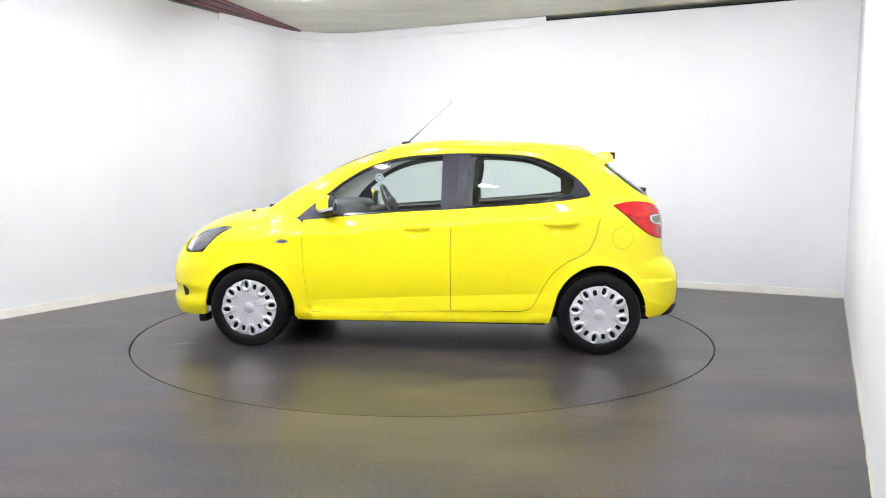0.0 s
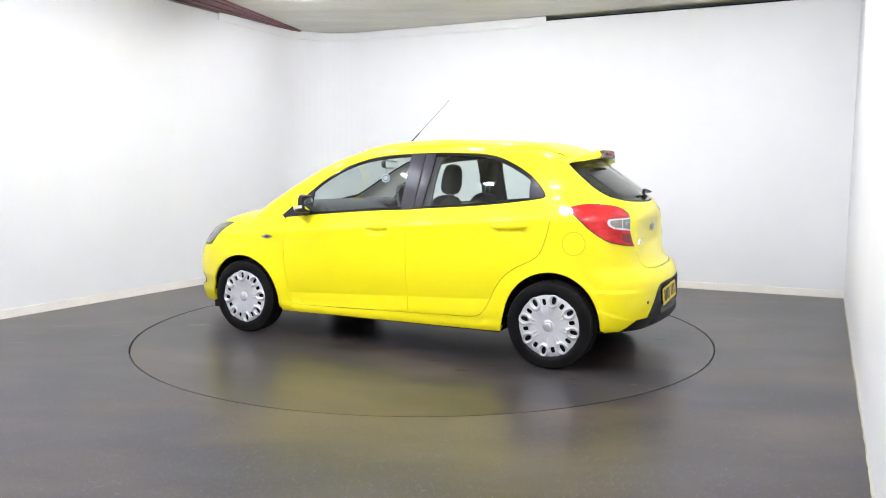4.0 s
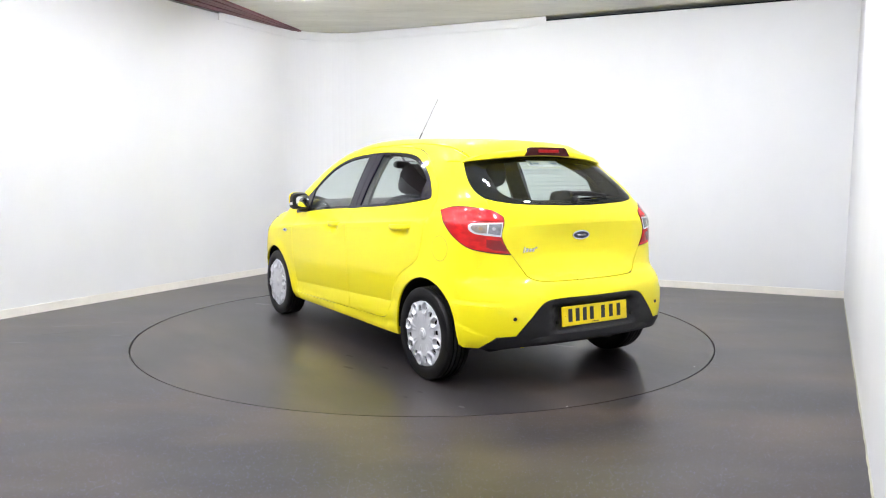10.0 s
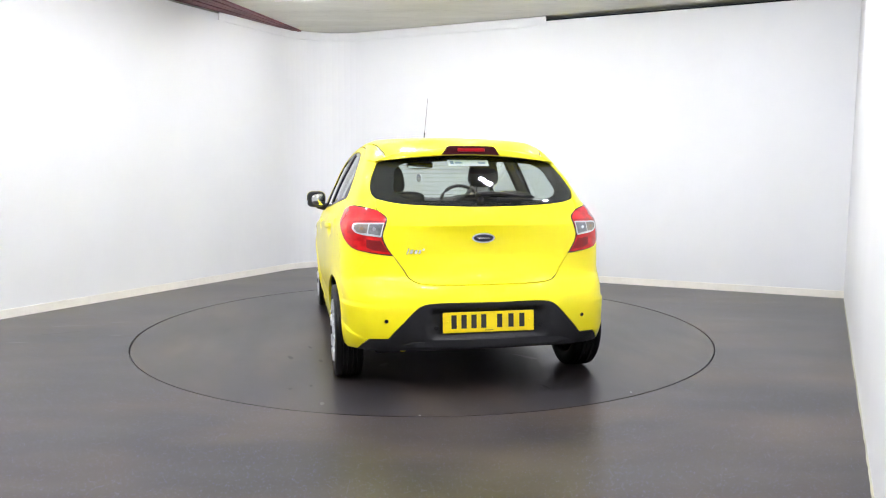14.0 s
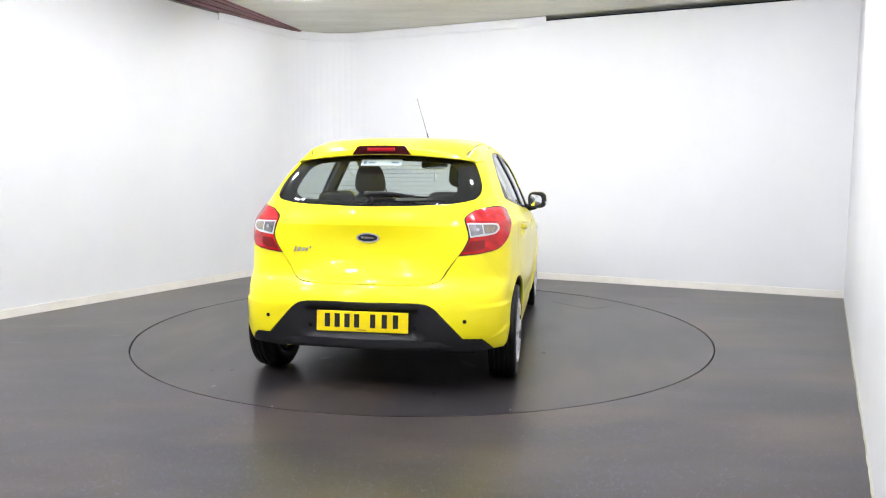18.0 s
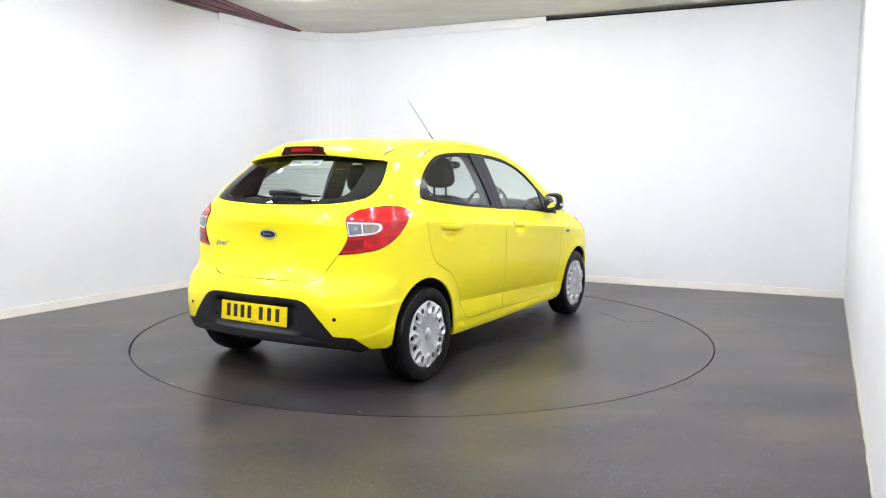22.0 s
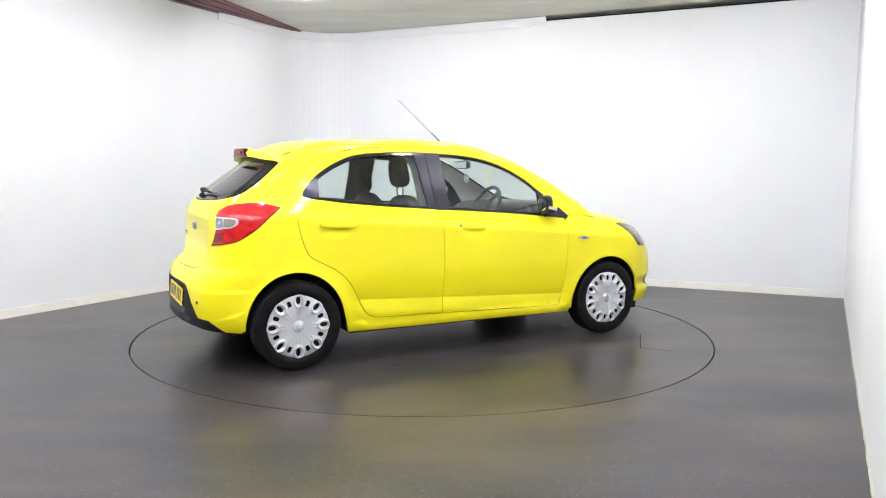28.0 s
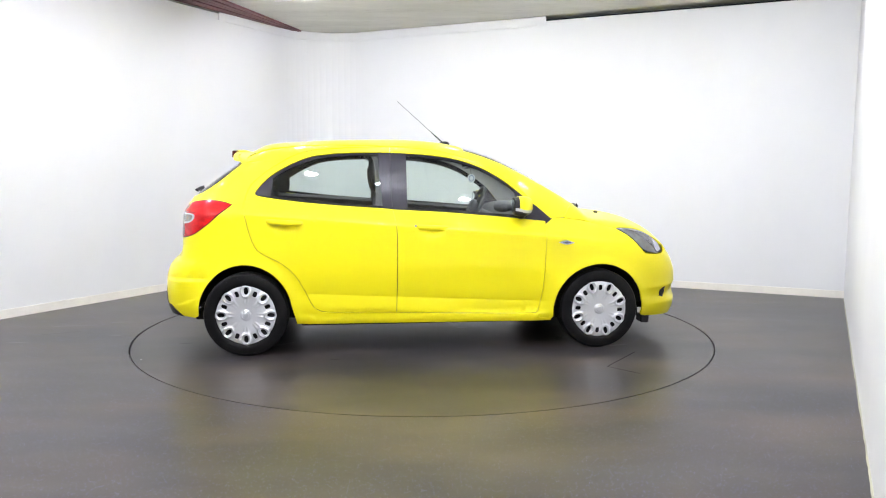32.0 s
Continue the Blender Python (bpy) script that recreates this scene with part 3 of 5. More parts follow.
def circle_spec(cx, cz, rx, rz, a0, a1, n=12):
    return " ".join("%.4f,%.4f" % (cx + rx * math.cos(radians(a0 + (a1 - a0) * i / n)), cz + rz * math.sin(radians(a0 + (a1 - a0) * i / n))) for i in range(n + 1))


BELT_F = "0.107,0.987 0.528,0.953"
# the edge between rear door and rear quarter; its foot ends at the sill
DOOR_EDGE = dense("-0.5,0.291 -0.70,0.297 -0.752,0.309 -0.795,0.344 -0.856,0.462 -0.916,0.560 -1.0,0.635 -1.158,0.724 -1.204,0.812 -1.236,0.935 -1.253,1.03 -1.218,1.158 -1.12,1.254 -1.0,1.336 -0.90,1.387 -0.79,1.416")
FOOT = int(np.argmin(np.abs(DOOR_EDGE[:60, 0] + 0.770)))
HEAD = int(np.argmin(np.linalg.norm(DOOR_EDGE - (-1.0, 1.336), axis=1)))
tan_ = np.gradient(DOOR_EDGE, axis=0)
nrm_ = np.stack([-tan_[:, 1], tan_[:, 0]], 1) / np.linalg.norm(tan_, axis=1)[:, None]
SEAL = words((DOOR_EDGE + nrm_ * 0.012)[::2]) + "! " + words((DOOR_EDGE - nrm_ * 0.012)[::-2]) + "!"
SILL_END = dense("%.4f,%.4f -0.80,0.240" % tuple(DOOR_EDGE[FOOT]))

for sg, ch in ((1, "L"), (-1, "R")):
    arch_f = circle_spec(HUB_F, 0.275, 0.340, 0.340, 188, 32)
    fender = panel("front_wing", "s 0.8485,0.900! 0.8425,0.71 0.8315,0.48 0.8155,0.363 0.799,0.285! 0.802,0.233! 0.895,0.222! " + arch_f + "! 1.615,0.60 1.595,0.682! 1.575,0.704 1.472,0.804 1.370,0.866! 1.2,0.905 1.0,0.938 0.905,0.9432! 0.892,0.932!",
                   ch, PAINT, car, sg)
    fdoor = panel("front_door", "s 0.847,0.903! 0.841,0.71 0.830,0.48 0.814,0.363 0.797,0.290 0.775,0.266 0.3,0.272 -0.2165,0.284! -0.2115,0.568 -0.2155,0.883 -0.2405,1.006! " + BELT_F + " 0.846,0.922!", ch, PAINT, car, sg, gap=0.0021)
    panel("window_frame", "s 0.884,0.942! 0.707,1.112 0.555,1.232 0.398,1.325 0.236,1.382 0.039,1.423 -0.2465,1.443! -0.2475,1.400! -0.2,1.398 0.034,1.385 0.23,1.354 0.408,1.292 0.566,1.200 0.72,1.077 0.79,1.022 0.878,0.945!", ch, PAINT, fdoor, sg, h=0.02, gap=0.0015)
    rdoor = panel("rear_door", "s -0.2153,0.284! " + words(DOOR_EDGE) + " -0.491,1.437 -0.2463,1.443! "
                  "-0.2495,1.400! -0.365,1.400 -0.55,1.396 -0.71,1.384 -0.817,1.364 -0.92,1.324 -1.005,1.279 -1.074,1.233 -1.130,1.180 -1.168,1.134 -1.178,1.110 -1.160,1.099 -0.95,1.068 -0.67,1.040 -0.277,1.012 -0.2393,1.008! -0.2143,0.883 -0.2103,0.568", ch, PAINT, car, sg, gap=0.0032)
    panel("sill", "s 0.895,0.219! 0.802,0.230! 0.7985,0.284! 0.793,0.276 0.775,0.264 0.3,0.270 -0.216,0.282 " + words(DOOR_EDGE[:FOOT] - (0, 0.001)) + " " + words(SILL_END) + "! -0.905,0.2255! -0.905,0.214! 0,0.210 0.895,0.204!", ch, PAINT, car, sg, depth=0.05)
    arch_r = circle_spec(-1.25, 0.285, 0.318, 0.346, 10, 140)
    panel("rear_quarter", "s " + words(DOOR_EDGE[FOOT:HEAD + 1][::-1]) + "! " + words(SILL_END[1:]) + "! -0.905,0.2255! " + arch_r + "! r 0.645,0.806! s -1.597,0.830 -1.503,0.892 -1.418,0.966 -1.325,1.041! -1.428,1.066 -1.533,1.066 r 0.602,1.052! 0.603,1.085 0.600,1.113! s -1.515,1.134 -1.440,1.186 -1.365,1.247 -1.275,1.323! -1.15,1.331",
          "rear", PAINT, car, sg, gap=0.0, depth=0.012)
    panel("roof_rail", "s 0.905,0.9440! 0.887,0.9425 0.707,1.114 0.555,1.234 0.398,1.327 0.236,1.384 0.039,1.425 -0.226,1.445 -0.491,1.439 -0.79,1.418 -0.90,1.389 -1.0,1.338! -1.15,1.331 -1.275,1.323! t -1.25,0.515! -0.8,0.535 -0.3,0.555 0.28,0.548 0.62,0.592 0.97,0.613 1.086,0.601! s 0.9822,0.9462!",
          "roll", PAINT, car, sg, gap=0.0, depth=0.012)
    panel("door_seal", "s " + SEAL, ch, RUBBER, car, sg, off=-0.004, gap=0, depth=0, h=0.03)
    # black side window surround
    panel("sail_panel", "s 0.894,0.934! 0.79,1.024 0.72,1.079 0.640,1.140! 0.628,0.940! 0.78,0.924 0.848,0.912!", ch, TRIM, fdoor, sg, off=-0.001, gap=0.001, h=0.025)
    panel("belt_moulding", "s 0.632,0.950! 0.528,0.955 0.107,0.989 -0.150,1.005! -0.150,1.019! 0.107,1.003 0.528,0.970 0.632,0.963!", ch, GLOSS_BLACK, fdoor, sg, off=0.002, gap=0, h=0.02)
    panel("belt_moulding", "s -0.235,1.008! -0.277,1.012 -0.67,1.040 -0.95,1.068 -1.150,1.096! -1.148,1.108! -0.95,1.082 -0.67,1.054 -0.235,1.022!", ch, GLOSS_BLACK, rdoor, sg, off=0.002, gap=0, h=0.02)
    panel("pillar_trim", "s -0.138,1.000! -0.136,1.397! -0.2475,1.400! -0.249,1.2 -0.240,1.004!", ch, TRIM, fdoor, sg, off=0.0, gap=0.001, h=0.03)
    panel("pillar_trim", "s -0.2435,1.004! -0.252,1.2 -0.2505,1.400! -0.335,1.401! -0.325,1.2 -0.305,1.012!", ch, TRIM, rdoor, sg, off=0.0, gap=0.001, h=0.03)
    panel("quarter_trim", "s -1.062,1.241! -1.074,1.233 -1.130,1.180 -1.168,1.134 -1.178,1.110 -1.160,1.099 -1.075,1.087! -1.066,1.15", ch, TRIM, rdoor, sg, off=-0.001, gap=0.001, h=0.02)
    # thin black seal round the glass, then the glass itself
    panel("window_seal", "s 0.655,1.128! 0.566,1.198 0.408,1.290 0.23,1.352 0.034,1.383 -0.136,1.395! -0.136,1.378! 0.034,1.366 0.23,1.335 0.408,1.273 0.566,1.181 0.655,1.108!", ch, GLOSS_BLACK, fdoor, sg, off=-0.003, gap=0, h=0.02)
    panel("window_seal", "s -0.335,1.401! -0.55,1.395 -0.71,1.383 -0.817,1.363 -0.92,1.323 -1.005,1.278 -1.062,1.240! -1.062,1.217! -1.0,1.257 -0.912,1.303 -0.812,1.343 -0.706,1.364 -0.55,1.377 -0.335,1.383!", ch, GLOSS_BLACK, rdoor, sg, off=-0.003, gap=0, h=0.02)
    g = panel("window_glass", "s 0.645,0.955! 0.655,1.125! 0.566,1.190 0.408,1.283 0.23,1.345 0.034,1.376 -0.140,1.390! -0.140,1.0! 0.107,0.985 0.528,0.950", ch, SIDE_GLASS, fdoor, sg, off=-0.008, gap=0, depth=0, h=0.06)
    g.visible_shadow = False
    g = panel("window_glass", "s -0.300,1.01! -0.320,1.2 -0.330,1.395! -0.55,1.388 -0.71,1.376 -0.817,1.356 -0.92,1.316 -1.005,1.271 -1.065,1.230! -1.070,1.09! -0.67,1.040", ch, SIDE_GLASS, rdoor, sg, off=-0.008, gap=0, depth=0, h=0.06)
    g.visible_shadow = False
    # inner door cards
    panel("door_card", "s 0.84,0.30! -0.215,0.28! -0.235,1.026! 0.528,0.974 0.78,0.950 0.84,0.944!", ch, CABIN, fdoor, sg, off=-0.034, gap=0, depth=0.05, h=0.08)
    panel("door_card", "s -0.22,0.28! -0.72,0.29! -0.86,0.47 -1.0,0.64 -1.15,0.74! -1.2,1.10! -0.67,1.060 -0.24,1.028!", ch, CABIN, rdoor, sg, off=-0.034, gap=0, depth=0.05, h=0.08)
    # lamps
    tl = panel("tail_light", "s -1.333,1.040! -1.428,1.061 -1.533,1.061 r 0.600,1.045 0.552,1.007 0.557,0.975 0.577,0.900 0.549,0.832 0.523,0.798! 0.650,0.812 s -1.595,0.836 -1.503,0.898 -1.42,0.971", "rear", RED, car, sg, off=0.004, gap=0.002, depth=0.03, h=0.02, label="red wrap-around tail light with a clear band")
    panel("lamp_gasket", "s -1.327,1.041! -1.428,1.065 -1.533,1.065 r 0.602,1.047 0.5495,1.009 0.5545,0.975 0.5745,0.900 0.5465,0.832 0.5195,0.7955! 0.650,0.8095 s -1.597,0.832 -1.504,0.893 -1.418,0.967", "rear", GLOSS_BLACK, tl, sg, off=0.0015, gap=0.0, depth=0.01, h=0.02, label="thin black lamp gasket")
    panel("lamp_fold", "r 0.562,0.9835! 0.650,0.9825 0.730,0.978 0.730,0.982! 0.650,0.9875 0.562,0.9885!", "rear", DEEP_RED, tl, sg, off=0.0058, gap=0, depth=0.002, h=0.012)
    panel("reflector_field", "r 0.545,0.815! 0.62,0.824 0.66,0.840! 0.66,0.885! 0.582,0.876!", "rear", DEEP_RED, tl, sg, off=0.0052, gap=0, depth=0.001, h=0.015, label="darker ribbed reflector field of the lens")
    panel("clear_band", "r 0.561,0.978! 0.65,0.976 0.722,0.970 0.733,0.948 0.727,0.930 0.704,0.914 0.581,0.897!", "rear", LAMP_GREY, tl, sg, off=0.006, gap=0, depth=0.004, h=0.015, label="pale rim of the clear lamp band")
    panel("reversing_lens", "r 0.569,0.970! 0.640,0.968! 0.650,0.918! 0.586,0.906!", "rear", CLEAR, tl, sg, off=0.0075, gap=0, depth=0.003, h=0.012, label="clear reversing lamp lens")
    panel("indicator_lens", "r 0.647,0.968! 0.714,0.963 0.722,0.946 0.704,0.923 0.657,0.918!", "rear", AMBER, tl, sg, off=0.0075, gap=0, depth=0.003, h=0.012, label="clear amber indicator lens")
    for y, z, mat in ((0.618, 0.942, CHROME), (0.682, 0.944, AMBER_BULB)):
        panel("bulb", "r " + circle_spec(y, z, 0.010, 0.010, 0, 330, 11), "rear", mat, tl, sg, off=0.0085, gap=0, depth=0.002, h=0.008)
    hl = panel("headlight", "s 1.377,0.863! 1.479,0.860 1.614,0.829 1.733,0.761 1.768,0.682! 1.682,0.678 1.579,0.712 1.477,0.810", ch, HEAD_DARK, car, sg, off=0.001, gap=0.002, depth=0.03, h=0.02, label="smoked wedge-shaped headlight")
    panel("indicator_lens", "s 1.640,0.780! 1.662,0.768! 1.670,0.738! 1.646,0.748!", ch, CLEAR, hl, sg, off=0.003, gap=0, depth=0.004, h=0.012)
    # pale patch laid in as the bright reflection inside the headlight
    panel("headlight_glint", "s 1.622,0.776! 1.668,0.792! 1.690,0.752! 1.648,0.744!", ch, CLEAR, hl, sg, off=0.0022, gap=0, depth=0.003, h=0.012, label="pale patch standing for a glint in the headlight")
    panel("lamp_front", "s 1.690,0.780! 1.728,0.755 1.755,0.697! 1.705,0.690 1.688,0.725", ch, HEAD_PALE, hl, sg, off=0.002, gap=0, depth=0.003, h=0.012)
    panel("lamp_trim", "s 1.38,0.863! 1.48,0.860 1.614,0.829 1.68,0.797! 1.675,0.789! 1.61,0.821 1.48,0.851!", ch, CHROME, hl, sg, off=0.003, gap=0, depth=0.004, h=0.012)
    fog = panel("fog_lamp_recess", "s 1.752,0.352! 1.757,0.400 1.800,0.420! 1.812,0.378! 1.790,0.340", "front", PLASTIC, car, sg, off=0.002, gap=0, depth=0.01, h=0.015, label="black fog lamp recess")
    # small chrome badge on the wing
    panel("wing_badge", "s 0.930,0.772! 0.985,0.787 1.048,0.768! 0.985,0.757", ch, CHROME, car, sg, off=0.004, gap=0, depth=0.006, h=0.012, label="small chrome wing badge")
    panel("badge_face", "s 0.960,0.770! 0.99,0.779 1.020,0.769! 0.99,0.762", ch, CABIN, car, sg, off=0.005, gap=0, depth=0.001, h=0.012)
    panel("parking_sensor", circle_spec(0.57, 0.444, 0.011, 0.011, 0, 330, 11).join(["r ", ""]), "rear", GLOSS_BLACK, car, sg, off=0.002, gap=0, depth=0.004, h=0.006, label="round black parking sensor")
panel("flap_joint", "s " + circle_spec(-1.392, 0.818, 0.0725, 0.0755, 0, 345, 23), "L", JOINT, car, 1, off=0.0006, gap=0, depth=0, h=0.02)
panel("fuel_flap", "s " + circle_spec(-1.392, 0.818, 0.070, 0.073, 0, 345, 23), "L", PAINT, car, 1, off=0.0012, gap=0, depth=0.004, h=0.02, label="round yellow fuel flap")

panel("bonnet", "t 1.955,0 1.92,0.35 1.79,0.56 s 1.614,0.838 1.479,0.8675 1.374,0.8695 1.2,0.9065 1.0,0.9395 0.983,0.9465! t 1.088,0.60 1.215,0.3 1.265,0", "roll", PAINT, car, mirror=True, gap=0.001)
roof = panel("roof", "t 0.245,0 0.262,0.3 0.29,0.541! -0.3,0.548 -0.8,0.528 -1.27,0.494! -1.28,0.25 -1.28,0", "roll", PAINT, car, mirror=True, gap=0.0012, h=0.05)
panel("headlining", "t 0.23,0 0.24,0.3 0.25,0.56! -0.3,0.58 -0.8,0.56 -1.25,0.50! -1.27,0.25 -1.28,0", "roll", LINER, car, mirror=True, off=-0.03, gap=0, depth=0, h=0.08, inward=True, label="pale fabric headlining")
g = panel("windscreen", "t 1.255,0 1.205,0.3 1.065,0.592 0.97,0.608! 0.62,0.580 0.30,0.538! 0.266,0.3 0.249,0", "roll", SCREEN_GLASS, car, mirror=True, off=-0.004, gap=0, depth=0, h=0.06, label="clear curved windscreen")
g.visible_shadow = False
for sg in (1, -1):
    panel("screen_edge", "t 1.070,0.594! 0.97,0.611 0.62,0.583 0.30,0.540! 0.30,0.500! 0.62,0.540 0.97,0.566 1.090,0.550!", "roll", FRIT, car, sg, off=-0.007, gap=0, depth=0, h=0.04, label="black printed edge of the windscreen")
panel("front_bumper", "f 0,0.735 0.30,0.728 0.5,0.71 s 1.772,0.672! 1.682,0.672 1.595,0.682! 1.615,0.60 " + circle_spec(HUB_F, 0.275, 0.340, 0.340, 32, -8, 4).replace(" ", "! ", 1) + "! 1.62,0.215! 1.75,0.205! f 0.5,0.19 0,0.18", "front", PAINT, car, mirror=True)
tailgate = panel("tailgate", "r 0,0.637 0.30,0.639 0.385,0.647 0.428,0.669 0.456,0.712 0.517,0.794 0.5445,0.832 0.572,0.900 0.552,0.975 0.547,1.010 0.598,1.052 0.599,1.085 0.597,1.110! 0.540,1.094 0.447,1.081 0.33,1.074 0,1.066", "rear", PAINT, car, mirror=True, gap=0.0006, label="yellow tailgate under the rear window")
panel("window_surround", "r 0,1.068 0.33,1.076 0.447,1.083 0.540,1.096 0.594,1.112 s -1.515,1.132 -1.440,1.184 -1.365,1.245 -1.275,1.321! r 0.45,1.385 0,1.400! 0,1.340! 0.40,1.320 0.455,1.290 0.480,1.215 0.490,1.17 0.465,1.133 0.40,1.112 0,1.100!", "rear", FRIT, tailgate, 1, off=-0.008, gap=0, depth=0, h=0.03)
panel("window_surround", "r 0,1.068 0.33,1.076 0.447,1.083 0.540,1.096 0.594,1.112 s -1.515,1.132 -1.440,1.184 -1.365,1.245 -1.275,1.321! r 0.45,1.385 0,1.400! 0,1.340! 0.40,1.320 0.455,1.290 0.480,1.215 0.490,1.17 0.465,1.133 0.40,1.112 0,1.100!", "rear", FRIT, tailgate, -1, off=-0.008, gap=0, depth=0, h=0.03)
g = panel("rear_window", "r 0,1.075 0.33,1.083 0.447,1.086 0.535,1.100 0.590,1.117 s -1.516,1.138 -1.442,1.189 -1.367,1.249 -1.282,1.317! r 0.45,1.345 0,1.36", "rear", REAR_GLASS, tailgate, mirror=True, off=-0.004, gap=0, depth=0, h=0.05, label="tinted rear window")
g.visible_shadow = False
panel("rear_bumper", "r 0,0.633 0.30,0.635 0.388,0.643 0.432,0.666 0.460,0.709 0.518,0.7915! 0.645,0.8052! s " + circle_spec(-1.25, 0.285, 0.318, 0.346, 140, 181, 5).replace(" ", "! ", 1) + "! -1.592,0.264! -1.677,0.270! r 0.661,0.341! 0.560,0.346! 0.482,0.433 0.385,0.526 0.30,0.543 0,0.545", "rear", PAINT, car, mirror=True)
diff = panel("bumper_insert", "r 0,0.542 0.30,0.540 0.383,0.523 0.479,0.431 0.557,0.343! 0.657,0.338! s -1.680,0.269! r 0.60,0.272 0.45,0.277 0,0.284", "rear", PLASTIC, car, mirror=True, off=0.003, gap=0.001, depth=0.02, label="black textured lower bumper insert")

# ---- spoiler with its brake lamp ----
def spoiler_edge(y):
    q = y * y
    return -1.418 + 0.20 * q, 1.424 - 0.115 * q, 1.368 - 0.14 * q


SIDE_Z = np.linspace(1.30, 1.452, 40)
SIDE_Y = cast(np.stack([np.full(40, -1.255), np.zeros(40), SIDE_Z], 1), np.tile([0, 1.0, 0], (40, 1)))[:, 1]


def spoiler_half(x, z):
    """How far the spoiler reaches sideways: flush with the roof side and the rear pillar."""
    back = max(0.0, -1.255 - x)
    return float(np.interp(z, SIDE_Z, SIDE_Y)) + 0.001 - 0.14 * back - 0.4 * back * back


bm = bmesh.new()
rows_ = []
NY = 57
FLUSH_Y = np.linspace(0, 0.52, 40)
FLUSH_Z = cast(np.stack([np.full(40, -1.250), FLUSH_Y, np.full(40, 0.6)], 1), np.tile([0, 0, 1.0], (40, 1)))[:, 2]
for u in np.sin(np.linspace(-1, 1, NY) * math.pi / 2):
    y = float(u) * 0.53
    xt, zt, zb = spoiler_edge(y)
    xt += 0.030 * float(smoothstep(0.44, 0.53, abs(y)))
    z0 = float(np.interp(abs(y), FLUSH_Y, FLUSH_Z))
    # towards its ends the underside comes down to the corner of the rear window
    s = float(smoothstep(0.40, 0.53, abs(y)))
    under = [(xt + 0.100, zb + 0.022), (-1.20, z0 - 0.06)]
    ends = [(-1.284, 1.319), (-1.19, 1.345)]
    under = [(p[0] + (q[0] - p[0]) * s, p[1] + (q[1] - p[1]) * s) for p, q in zip(under, ends)]
    sec = [(-1.250, z0), (-1.285, z0 - 0.003), (-1.335, (z0 + zt) / 2 + 0.006), (xt + 0.012, zt + 0.002), (xt, zt - 0.005), (xt + 0.006, (zt + zb) / 2 + 0.006 * s), (xt + 0.016 + 0.014 * s, zb + 0.004), (xt + 0.028 + 0.018 * s, zb - 0.002)] + under
    rows_.append([bm.verts.new((x, float(u) * spoiler_half(x, z), z)) for x, z in sec])
for a, b in zip(rows_, rows_[1:]):
    for j in range(len(a) - 1):
        bm.faces.new((a[j], a[j + 1], b[j + 1], b[j]))
for r in (rows_[0], rows_[-1]):
    bm.faces.new(r)
spoiler = part("roof_spoiler", bm, PAINT, car, "yellow roof spoiler over the rear window", True)
spoiler.data.set_sharp_from_angle(angle=radians(48))
bm = bmesh.new()
rows_ = []
for i in range(25):
    y = -0.178 + 0.356 * i / 24
    q = y * y
    top_w = min(1.0, (0.178 - abs(y)) / 0.034)
    xt, zt, zb = -1.418 + 0.20 * q, 1.424 - 0.115 * q, 1.368 - 0.14 * q
    zt2 = zb + 0.006 + (zt - zb - 0.008) * max(0.05, top_w)
    rows_.append([bm.verts.new((x, y, z)) for x, z in ((xt + 0.03, zb + 0.001), (xt + 0.004, zb + 0.003), (xt - 0.001, zt2), (xt + 0.03, zt2 + 0.001))])
for a, b in zip(rows_, rows_[1:]):
    for j in range(4):
        bm.faces.new((a[j], a[(j + 1) % 4], b[(j + 1) % 4], b[j]))
for r in (rows_[0], rows_[-1]):
    bm.faces.new(r)
BRAKE_RED = plain("unlit_red_lens", (0.24, 0.003, 0.006), 0.3, scale=80, spread=0.4, Specular_IOR_Level=0.06)
DARK_RED = plain("dark_red_lens", (0.035, 0.003, 0.005), 0.2, scale=80, spread=0.3, Specular_IOR_Level=0.2)
brake = part("brake_lamp", bm, DARK_RED, spoiler, "dark red high-level brake lamp")
bm = bmesh.new()
box(bm, (0.008, 0.17, 0.022), pose(-1.416, 0, 1.398, 0, 14, 0), 0.003, 1)
part("lamp_window", bm, BRAKE_RED, brake)


# ---- shapes for the car's loose parts ----
def lathe(bm, prof, n, m=Matrix()):
    """Turns a profile of (radius, height) about the local y axis."""
    rings = []
    for r, y in prof:
        rings.append([bm.verts.new(m @ Vector((r * math.cos(2 * math.pi * i / n), y, r * math.sin(2 * math.pi * i / n)))) for i in range(n)])
    for a, b in zip(rings, rings[1:]):
        for i in range(n):
            bm.faces.new((a[i], a[(i + 1) % n], b[(i + 1) % n], b[i]))
    return rings


def blob(bm, centre, radii, e=0.6, n=28, k=16, m=Matrix()):
    """A rounded box-like ball; e below 1 squares it off."""
    def pw(c):
        return math.copysign(abs(c) ** e, c)
    rows = []
    for j in range(1, k):
        b = -math.pi / 2 + math.pi * j / k
        rows.append([bm.verts.new(m @ (Vector(centre) + Vector((radii[0] * pw(math.cos(b)) * pw(math.cos(2 * math.pi * i / n)), radii[1] * pw(math.cos(b)) * pw(math.sin(2 * math.pi * i / n)), radii[2] * pw(math.sin(b)))))) for i in range(n)])
    for a, b in zip(rows, rows[1:]):
        for i in range(n):
            bm.faces.new((a[i], a[(i + 1) % n], b[(i + 1) % n], b[i]))
    bm.faces.new(rows[0][::-1])
    bm.faces.new(rows[-1])
    return bm


